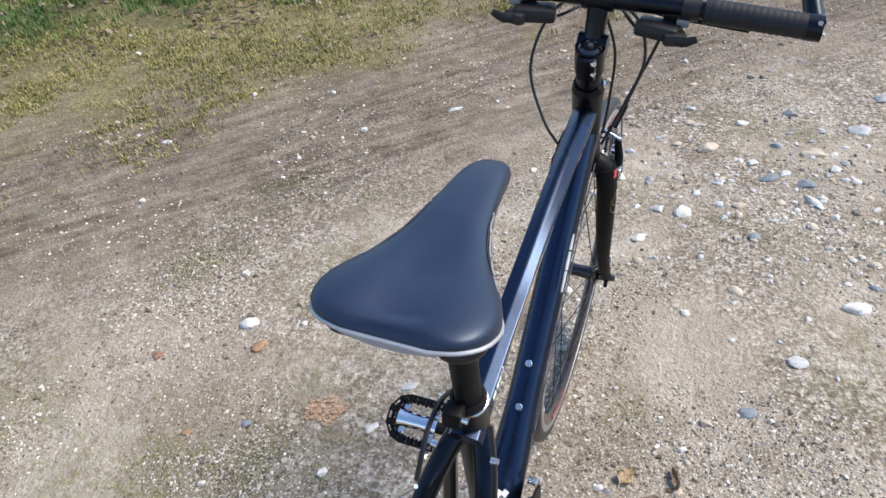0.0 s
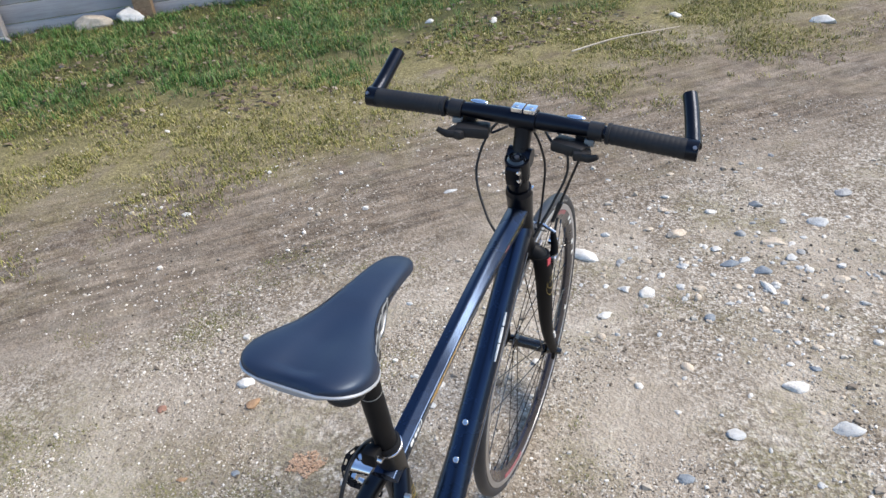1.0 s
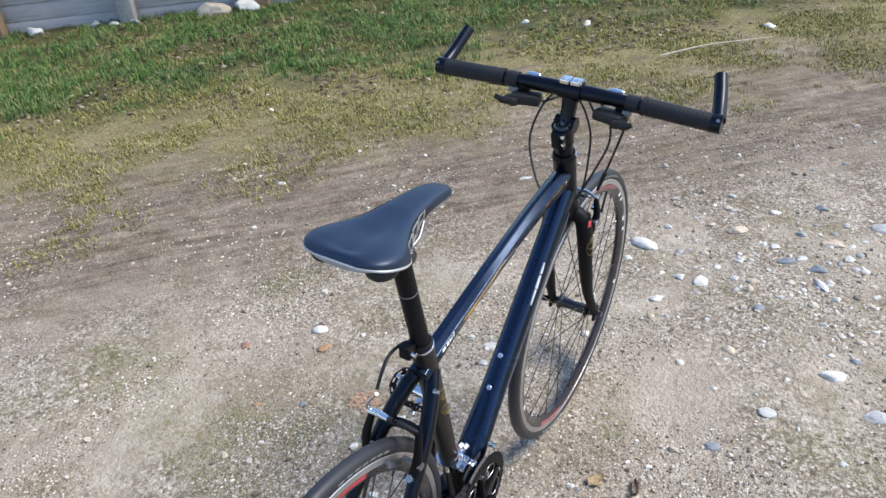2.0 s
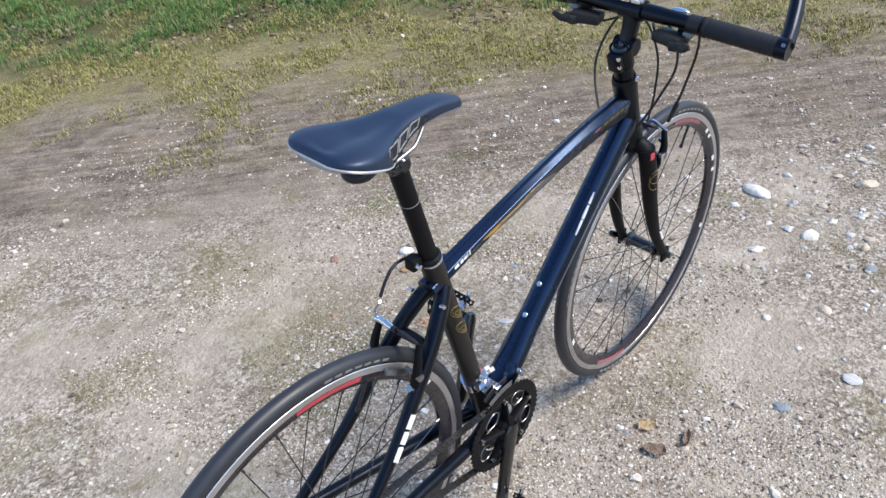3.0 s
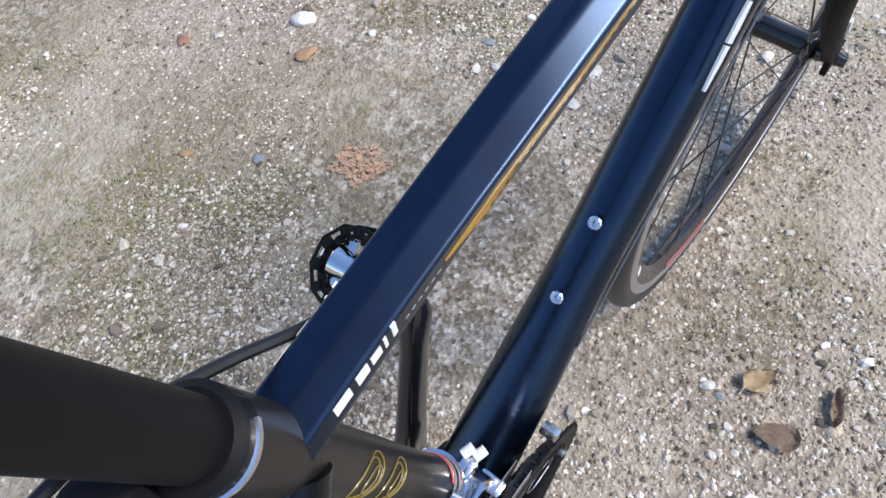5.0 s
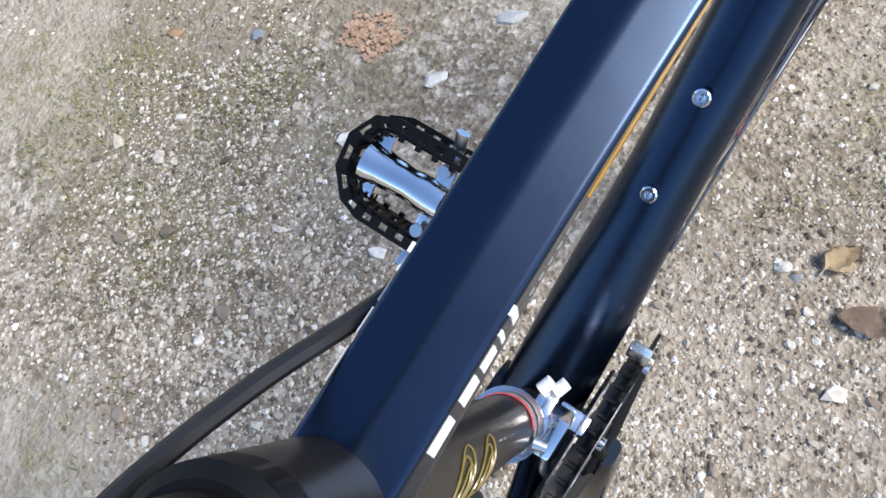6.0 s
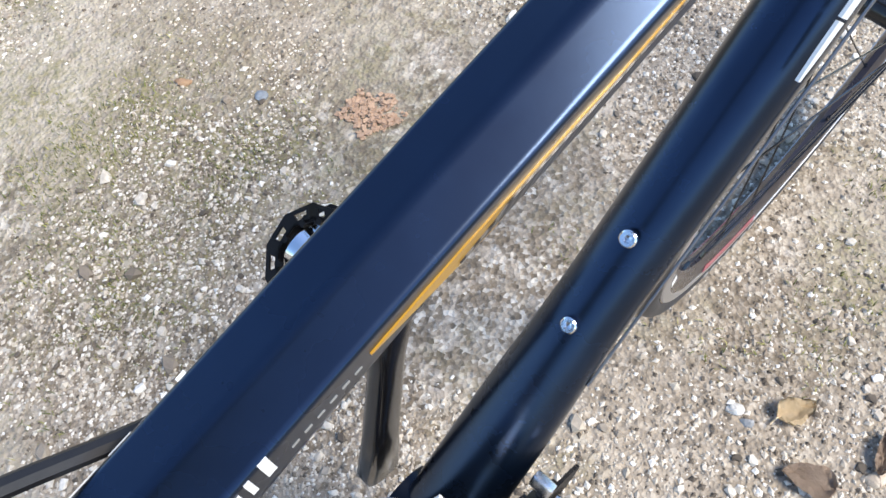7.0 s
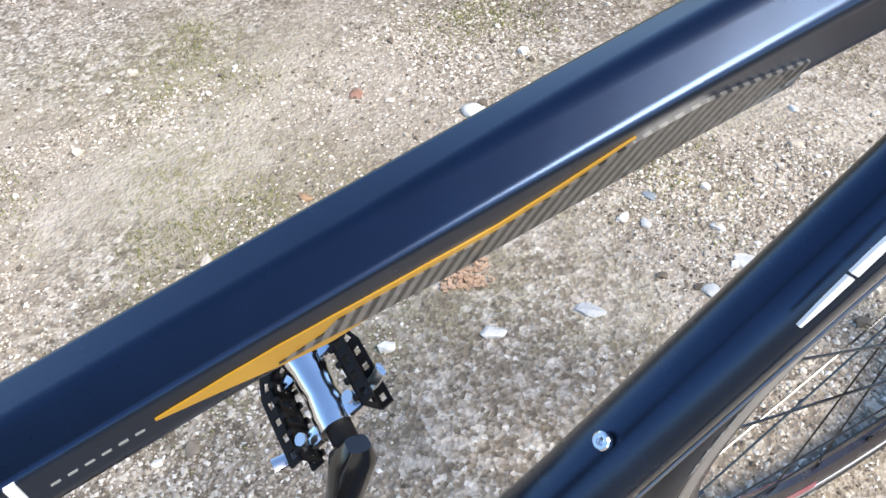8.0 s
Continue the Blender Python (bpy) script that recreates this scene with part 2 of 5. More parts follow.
GROUND = ground_material()
PEBBLE = island_colours("mixed_grit", [(0.0, (0.07, 0.056, 0.043)), (0.22, (0.22, 0.178, 0.135)), (0.45, (0.42, 0.36, 0.285)),
                                       (0.7, (0.53, 0.47, 0.39)), (0.90, (0.64, 0.585, 0.50)), (1.0, (0.80, 0.76, 0.70))])
GRASS_GREEN = island_colours("green_grass", [(0.0, (0.026, 0.066, 0.012)), (0.4, (0.074, 0.175, 0.034)), (0.7, (0.125, 0.245, 0.055)),
                                             (0.88, (0.27, 0.29, 0.085)), (1.0, (0.40, 0.33, 0.17))], 0.55, 8.0)
GRASS_DRY = island_colours("dry_grass", [(0.0, (0.085, 0.098, 0.016)), (0.35, (0.245, 0.235, 0.055)), (0.7, (0.38, 0.335, 0.115)),
                                         (1.0, (0.50, 0.42, 0.23))], 0.7, 8.0)
LITTER = island_colours("brown_leaf_flakes", [(0.0, (0.035, 0.025, 0.018)), (0.5, (0.13, 0.088, 0.060)), (0.85, (0.26, 0.19, 0.13)), (1.0, (0.42, 0.34, 0.26))], 0.8, 30.0)
GRASS_MOSS = island_colours("olive_moss", [(0.0, (0.060, 0.078, 0.014)), (0.5, (0.17, 0.185, 0.040)), (1.0, (0.36, 0.32, 0.12))], 0.75, 8.0)
STONE_WHITE = stone_material("white_quartz", (0.82, 0.80, 0.76), (0.50, 0.46, 0.40))
STONE_TAN = stone_material("tan_stone", (0.66, 0.57, 0.45), (0.42, 0.34, 0.26))
STONE_GREY = stone_material("grey_slate", (0.44, 0.44, 0.43), (0.22, 0.22, 0.22))
STONE_BLUE = stone_material("blue_grey_slate", (0.31, 0.34, 0.365), (0.17, 0.19, 0.21))
STONE_PALE = stone_material("pale_grey_stone", (0.62, 0.62, 0.60), (0.40, 0.39, 0.37))
STONE_ORANGE = stone_material("orange_sandstone", (0.44, 0.28, 0.16), (0.26, 0.16, 0.095))
STONE_RED = stone_material("red_brick_stone", (0.40, 0.22, 0.155), (0.25, 0.135, 0.095))
LEAF_TAN = stone_material("tan_dead_leaf", (0.74, 0.60, 0.40), (0.60, 0.46, 0.28), 0.7)
LEAF_BROWN = stone_material("brown_dead_leaf", (0.46, 0.355, 0.27), (0.29, 0.215, 0.16), 0.85)
LEAF_ORANGE = stone_material("orange_crumbled_leaf", (0.53, 0.37, 0.255), (0.36, 0.23, 0.15), 0.95)


def weathered_wood(name, pale, dark):
    n = Nodes(name)
    m = n.add("ShaderNodeMapping", Vector=n.coord)
    m.inputs["Scale"].default_value = (3.0, 40.0, 40.0)
    rnd = n.add("ShaderNodeObjectInfo").outputs["Random"]
    g = n.noise(1.6, 7, 0.7, m.outputs[0])
    col = n.mix(n.ramp(g, [(0.3, 0.0), (0.68, 1.0)]), dark, pale)
    col = n.mix(n.math("MULTIPLY", rnd, 0.35), col, dark)
    col = n.mix(n.ramp(n.noise(2.6, 5), [(0.5, 0.0), (0.8, 0.5)]), col, (0.25, 0.19, 0.13))
    n.bump(g, 0.4, 0.004)
    return n.set(Base_Color=col, Roughness=0.85, Specular_IOR_Level=0.2)


BOARD = weathered_wood("weathered_grey_board", (0.52, 0.49, 0.48), (0.33, 0.30, 0.30))
POST = weathered_wood("brown_fence_post", (0.36, 0.25, 0.16), (0.19, 0.12, 0.075))
POST_GREY = weathered_wood("grey_fence_post", (0.46, 0.43, 0.41), (0.28, 0.25, 0.24))


# ---- mesh helpers ----
def V(*a):
    return Vector(a)


def smooth_curve(points, steps=8):
    """Catmull-Rom through the points."""
    p = [Vector(q) for q in points]
    p = [2 * p[0] - p[1], *p, 2 * p[-1] - p[-2]]
    out = []
    for a, b, c, d in zip(p, p[1:], p[2:], p[3:]):
        for k in range(steps):
            t = k / steps
            out.append(0.5 * (2 * b + (c - a) * t + (2 * a - 5 * b + 4 * c - d) * t * t + (3 * b - a - 3 * c + d) * t**3))
    return [*out, p[-2]]


def ring_section(n=16, a=1.0, b=1.0, power=2.0, turn=0.0):
    """Points of a unit superellipse."""
    out = []
    for k in range(n):
        t = 2 * math.pi * (k + 0.5) / n + turn
        c, s = math.cos(t), math.sin(t)
        out.append((a * math.copysign(abs(c) ** (2 / power), c), b * math.copysign(abs(s) ** (2 / power), s)))
    return out


def sweep(bm, path, sections, side=(1, 0, 0), caps=True, closed=False):
    """Skins sections (one list of (u, v), or one per point) along path; u lies along side, v square to it and to the path."""
    path = [Vector(p) for p in path]
    n = len(path)
    if not isinstance(sections[0], list):
        sections = [sections] * n
    rows = []
    for k, p in enumerate(path):
        t = (path[(k + 1) % n] - path[k - 1]) if closed else (path[min(k + 1, n - 1)] - path[max(k - 1, 0)])
        t.normalize()
        u = Vector(side) - t * t.dot(Vector(side))
        if u.length < 1e-3:
            u = t.orthogonal()
        u.normalize()
        v = u.cross(t)
        rows.append([bm.verts.new(p + a * u + b * v) for a, b in sections[k]])
    m = len(rows[0])
    faces = []
    for k in range(n if closed else n - 1):
        r, q = rows[k], rows[(k + 1) % n]
        faces += [bm.faces.new((r[j], r[(j + 1) % m], q[(j + 1) % m], q[j])) for j in range(m)]
    if caps and not closed:
        faces += [bm.faces.new(rows[0][::-1]), bm.faces.new(rows[-1])]
    return faces


def tube(bm, points, r, n=12, side=(1, 0, 0), steps=0, power=2.0, flat=1.0):
    """A round or squashed tube; r is one radius or one per given point."""
    rr = r if isinstance(r, (list, tuple)) else [r] * len(points)
    if steps:
        path = smooth_curve(points, steps)
        rr = [float(np.interp(k / steps, range(len(rr)), rr)) for k in range(len(path))]
    else:
        path = points
    return sweep(bm, path, [[(a * q, b * q * flat) for a, b in ring_section(n, power=power)] for q in rr], side)


def lathe(bm, profile, centre, n=64, axis="x", closed=True, sweep_from=0.0, sweep_to=2 * math.pi):
    """Turns a profile of (along the axis, radius) round an axis through centre."""
    full = abs(sweep_to - sweep_from - 2 * math.pi) < 1e-6
    rows = []
    for k in range(n if full else n + 1):
        t = sweep_from + (sweep_to - sweep_from) * k / n
        c, s = math.cos(t), math.sin(t)
        rows.append([])
        for x, r in profile:
            q = {"x": (x, r * c, r * s), "y": (r * s, x, r * c), "z": (r * c, r * s, x)}[axis]
            rows[-1].append(bm.verts.new(Vector(centre) + Vector(q)))
    m = len(profile)
    for k in range(n if full else n):
        a, b = rows[k], rows[(k + 1) % len(rows)]
        for j in range(m if closed else m - 1):
            bm.faces.new((a[j], b[j], b[(j + 1) % m], a[(j + 1) % m]))


def block(bm, size, m=Matrix(), bevel=0.2):
    """A bevelled block at the pose m."""
    made = bmesh.ops.create_cube(bm, size=1.0, matrix=m @ Matrix.Diagonal((*size, 1)))
    edges = list({e for v in made["verts"] for e in v.link_edges})
    if bevel:
        bmesh.ops.bevel(bm, geom=edges, offset=bevel * min(size), segments=2, affect="EDGES", profile=0.6)


def along(a, b, roll=0.0):
    """The pose whose z runs from a to b, at their middle."""
    a, b = Vector(a), Vector(b)
    return Matrix.Translation((a + b) / 2) @ (b - a).to_track_quat("Z", "X").to_matrix().to_4x4() @ Matrix.Rotation(roll, 4, "Z")


def rod(bm, a, b, r, n=12, r2=None):
    bmesh.ops.create_cone(bm, cap_ends=True, segments=n, radius1=r, radius2=r if r2 is None else r2,
                          depth=(Vector(b) - Vector(a)).length, matrix=along(a, b))


def mesh_of(name, bm, material, smooth=True, sharp=38):
    bmesh.ops.recalc_face_normals(bm, faces=bm.faces)
    for f in bm.faces:
        f.smooth = smooth
    for e in bm.edges:
        if smooth and len(e.link_faces) == 2 and e.calc_face_angle(0) > radians(sharp):
            e.smooth = False
    me = bpy.data.meshes.new(name)
    bm.to_mesh(me)
    bm.free()
    me.materials.append(material)
    return me


def part(name, bm, material, parent, label="", smooth=True, sharp=38):
    """Links a bmesh as one mesh object under a thing or under a part."""
    ob = new(name, mesh_of(name, bm, material, smooth, sharp))
    ob.parent = parent
    return tagged(ob, label)


def B():
    return bmesh.new()


# ---- ground ----
def edge_distance(x, y):
    return (x - EDGE[0]) * ACROSS[0] + (y - EDGE[1]) * ACROSS[1]


def fbm(x, y, scale, octaves=3, z=0.0):
    return noise.fractal(Vector((x * scale, y * scale, z)), 0.9, 2.1, octaves)


def ground_height(x, y):
    far = math.hypot(x, y - 1)
    if far > 14:
        return 0.0
    s = edge_distance(x, y)
    h = 0.006 * fbm(x, y, 1.7) + 0.0032 * fbm(x, y, 9.0, 2, 3.0)
    for rut, w, d in ((-0.45, 0.16, 0.020), (-0.78, 0.12, 0.013), (-0.15, 0.10, 0.010)):
        h -= d * math.exp(-(((s - rut + 0.10 * fbm(x, y, 0.8, 2, 5.0)) / w) ** 2))
    if -1.2 < s < 0.4:
        h += 0.004 * fbm(x * 1.0, y, 22.0, 2, 7.0)
    if s > 0:
        h += min(s, 1.5) * 0.018 * (1 + fbm(x, y, 2.6, 3, 9.0))
    calm = min(1.0, max(abs(x) * 4.0, 0.0))
    near = 1.0 if y < -0.4 or y > 2.2 else calm
    return h * max(near, 0.12) * (1 if far < 9 else (14 - far) / 5)


def ground_sheet():
    def steps(lo, hi, d):
        mid = list(np.arange(lo, hi + d / 2, d))
        out, k = [], d
        while k < 900:
            k *= 1.35
            out.append(k)
        grow = np.cumsum(out)
        return [*(lo - grow[::-1]), *mid, *(hi + grow)]

    xs, ys = steps(-4.2, 1.6, 0.028), steps(-0.6, 5.6, 0.028)
    verts = [(x, y, ground_height(x, y)) for y in ys for x in xs]
    w = len(xs)
    faces = [(j * w + i, j * w + i + 1, (j + 1) * w + i + 1, (j + 1) * w + i) for j in range(len(ys) - 1) for i in range(w - 1)]
    me = bpy.data.meshes.new("ground")
    me.from_pydata(verts, [], faces)
    me.polygons.foreach_set("use_smooth", [True] * len(faces))
    me.materials.append(GROUND)
    tagged(new("ground", me), "tan gravelly earth yard with wheel ruts and worn grass", "ground", kind="structure")


ground_sheet()


# ---- bicycle: built upright about x = 0 and leaned as a whole ----
LEAN_DEG, BASE = 6.28, Vector((0, 0.76, 0))
bike = new("bicycle")
tagged(bike, "black flat-bar fitness bicycle with bar ends standing on gravel", "bicycle")
bike.matrix_world = pose(*BASE, 0, LEAN_DEG, 0)


def bike_part(name, bm, material, parent=None, label="", smooth=True, sharp=38):
    bmesh.ops.translate(bm, verts=bm.verts, vec=-BASE)
    return part(name, bm, material, parent or bike, label, smooth, sharp)


BB, REAR, FRONT = V(0, 0.685, 0.265), V(0, 0.278, 0.338), V(0, 1.250, 0.336)
SEAT_TOP, HEAD_TOP, HEAD_LOW = V(0, 0.567, 0.735), V(0, 1.096, 0.808), V(0, 1.141, 0.665)
HEAD_DIR = (HEAD_TOP - HEAD_LOW).normalized()


# Top tube along y: half breadth at the crisp edges, height of those edges, half breadth and drop of the lower corners.
TT_Y = [0.560, 0.640, 0.720, 0.820, 0.930, 1.100]
TT_FITS = [np.polyfit(TT_Y, q, 3) for q in ((0.0148, 0.0144, 0.0143, 0.0149, 0.0166, 0.0185), (0.6812, 0.6990, 0.7171, 0.7356, 0.7538, 0.7726),
                                            (0.0200, 0.0158, 0.0115, 0.0088, 0.0095, 0.0115), (0.0112, 0.0165, 0.0212, 0.0250, 0.0300, 0.0370))]


def top_tube_sizes(y):
    return [float(np.polyval(q, y)) for q in TT_FITS]


def top_tube_section(y):
    """Two shallow roof planes, a crisp edge on each side, flanks that lean out at the seat and in further on, a rounded belly."""
    w, _, wb, d = top_tube_sizes(y)
    f = min(1.0, max(0.0, (y - 0.735) / 0.22))
    keys = [((w, 0), 0.0016 + 0.002 * f), ((0, 0.0034 + 0.0085 * f), 0.0020 + 0.0050 * f), ((-w, 0), 0.0016 + 0.002 * f), ((-wb, -d), 0.004), ((0, -d - 0.0035), 0.004), ((wb, -d), 0.004)]
    out = []
    for k, ((a, b), r) in enumerate(keys):
        p = Vector((a, b))
        q0, q1 = Vector(keys[k - 1][0]), Vector(keys[(k + 1) % 6][0])
        d0, d1 = (q0 - p).normalized() * r, (q1 - p).normalized() * r
        out.append(tuple(p + d0 * 1.35))
        for t in (0, 1 / 3, 2 / 3, 1):
            out.append(tuple(p + d0 * (1 - t) ** 2 + d1 * t * t))
        out.append(tuple(p + d1 * 1.35))
    return out


def flank_point(y, f, sx=1, lift=0.0):
    """A point of the top tube's flank: f runs from the crisp edge (0) to the lower corner (1)."""
    w, z, wb, d = top_tube_sizes(y)
    nrm = V(d, 0, wb - w).normalized()
    return V(sx * (w + (wb - w) * f + nrm.x * lift), y, z - d * f + nrm.z * lift)


def flank_patch(bm, y0, y1, upper, lower, sx=1, lift=0.0006, steps=16):
    """A thin skin on the flank between two lines, each a function of 0..1 that gives f."""
    rows = []
    for k in range(steps + 1):
        t = k / steps
        y, a, b = y0 + (y1 - y0) * t, upper(t), lower(t)
        fs = [a + (b - a) * j / 3 for j in range(4)]
        rows.append([bm.verts.new(flank_point(y, f, sx, lift)) for f in fs] + [bm.verts.new(flank_point(y, f, sx, -0.0004)) for f in fs[::-1]])
    for p, q in zip(rows, rows[1:]):
        for j in range(8):
            bm.faces.new((p[j], p[(j + 1) % 8], q[(j + 1) % 8], q[j]))
    bm.faces.new(rows[0])
    bm.faces.new(rows[-1][::-1])


def frame_tubes():
    bm = B()
    tube(bm, [SEAT_TOP - V(0, -0.0015, 0.006), V(0, 0.585, 0.665), V(0, 0.640, 0.445), BB], [0.0190, 0.0188, 0.0178, 0.0190], 24)
    frame = bike_part("frame", bm, SEAT_TUBE, label="satin black hydroformed frame")

    bm = B()
    ys = [0.556 + (1.108 - 0.556) * k / 40 for k in range(41)]
    sweep(bm, [V(0, y, top_tube_sizes(y)[1]) for y in ys], [top_tube_section(y) for y in ys])
    bike_part("top_tube", bm, BLACK, frame, sharp=40)

    # Down tube: wide and rounded, flattened towards the bottom bracket.
    bm = B()
    a, b = V(0, 0.6935, 0.2835), V(0, 1.1235, 0.7205)
    path, secs = [], []
    for k in range(21):
        t = k / 20
        path.append(a.lerp(b, t))
        hw = float(np.interp(t, [0, 0.18, 0.32, 0.5, 1], [0.031, 0.0285, 0.0240, 0.0235, 0.021]))
        hh = float(np.interp(t, [0, 0.18, 0.32, 0.5, 1], [0.020, 0.0205, 0.0230, 0.0240, 0.0265]))
        secs.append([(p * hw, q * hh) for p, q in ring_section(32, power=2.12)])
    sweep(bm, path, secs)
    bike_part("down_tube", bm, BLACK, frame)

    bm = B()
    tube(bm, [HEAD_LOW - HEAD_DIR * 0.004, HEAD_LOW + HEAD_DIR * 0.03, HEAD_LOW.lerp(HEAD_TOP, 0.5), HEAD_TOP - HEAD_DIR * 0.02, HEAD_TOP], [0.0245, 0.023, 0.0215, 0.0225, 0.0235], 28)
    bike_part("head_tube", bm, BLACK_STAY, frame)
    bm = B()
    rod(bm, BB - V(0.036, 0, 0), BB + V(0.036, 0, 0), 0.0235, 28)
    bike_part("bottom_bracket_shell", bm, BLACK_STAY, frame)

    for sx in (1, -1):
        bm = B()
        tube(bm, [V(0.010 * sx, 0.586, 0.665), V(0.026 * sx, 0.552, 0.628), V(0.040 * sx, 0.500, 0.570), V(0.052 * sx, 0.400, 0.455), V(0.064 * sx, REAR.y + 0.012, REAR.z + 0.02)],
             [0.0120, 0.0125, 0.0120, 0.0095, 0.0085], 14, steps=5, power=2.6)
        bike_part("seat_stay", bm, BLACK_STAY, frame)
        bm = B()
        tube(bm, [V(0.018 * sx, 0.668, 0.268), V(0.034 * sx, 0.600, 0.276), V(0.046 * sx, 0.480, 0.298), V(0.064 * sx, REAR.y + 0.02, REAR.z - 0.004)],
             [0.0120, 0.0125, 0.0115, 0.0095], 14, steps=5, power=2.6)
        bike_part("chain_stay", bm, BLACK_STAY, frame)
        bm = B()
        block(bm, (0.006, 0.045, 0.040), Matrix.Translation((0.065 * sx, REAR.y + 0.006, REAR.z + 0.004)))
        bike_part("dropout", bm, BLACK_MATT, frame)
    bm = B()
    tube(bm, [V(-0.038, 0.508, 0.578), V(-0.020, 0.520, 0.594), V(0.020, 0.520, 0.594), V(0.038, 0.508, 0.578)], 0.008, 10, side=(0, 0, 1), steps=4)
    bike_part("stay_bridge", bm, BLACK_STAY, frame)
    for k, (y, z) in enumerate(((0.852, 0.4835), (0.809, 0.4350))):
        bm = B()
        d = V(0, -0.715, 0.70).normalized()
        p = V(0, y, z)
        lathe(bm, [(0, 0.0052), (0.0032, 0.0052), (0.0042, 0.0043), (0.0042, 0.0025), (0.0015, 0.0023), (0.0012, 0.0)], (0, 0, 0), 18, "z", closed=False)
        bmesh.ops.transform(bm, verts=bm.verts, matrix=Matrix.Translation(p - d * 0.001) @ d.to_track_quat("Z", "X").to_matrix().to_4x4())
        bike_part("bottle_cage_bolt", bm, CHROME, frame, "bright alloy hex-socket bolt")
    for p, d in ((V(0.030, 0.556, 0.653), V(1, 0, 0.2)), (V(-0.030, 0.556, 0.653), V(-1, 0, 0.2)), (V(0.020, 0.651, 0.410), V(1, 0.2, 0))):
        bm = B()
        rod(bm, p, p + d.normalized() * 0.008, 0.0042, 12, 0.0032)
        bike_part("frame_bolt", bm, SILVER, frame)
    return frame


bike_frame = frame_tubes()


def strip(bm, path, normal_out, width, lift=0.0006):
    """A thin flat band along path; its breadth lies square to the path and to the outward normal."""
    path = [Vector(p) for p in path]
    rows = []
    for k, p in enumerate(path):
        t = (path[min(k + 1, len(path) - 1)] - path[max(k - 1, 0)]).normalized()
        nrm = Vector(normal_out[k] if isinstance(normal_out, list) else normal_out).normalized()
        w = t.cross(nrm).normalized() * (width[k] if isinstance(width, list) else width) / 2
        rows.append([bm.verts.new(p + w + nrm * lift), bm.verts.new(p - w + nrm * lift), bm.verts.new(p - w - nrm * 0.0008), bm.verts.new(p + w - nrm * 0.0008)])
    for a, b in zip(rows, rows[1:]):
        for j in range(4):
            bm.faces.new((a[j], a[(j + 1) % 4], b[(j + 1) % 4], b[j]))
    bm.faces.new(rows[0])
    bm.faces.new(rows[-1][::-1])


def ease(t, xs, vs):
    return float(np.interp(t, xs, vs))


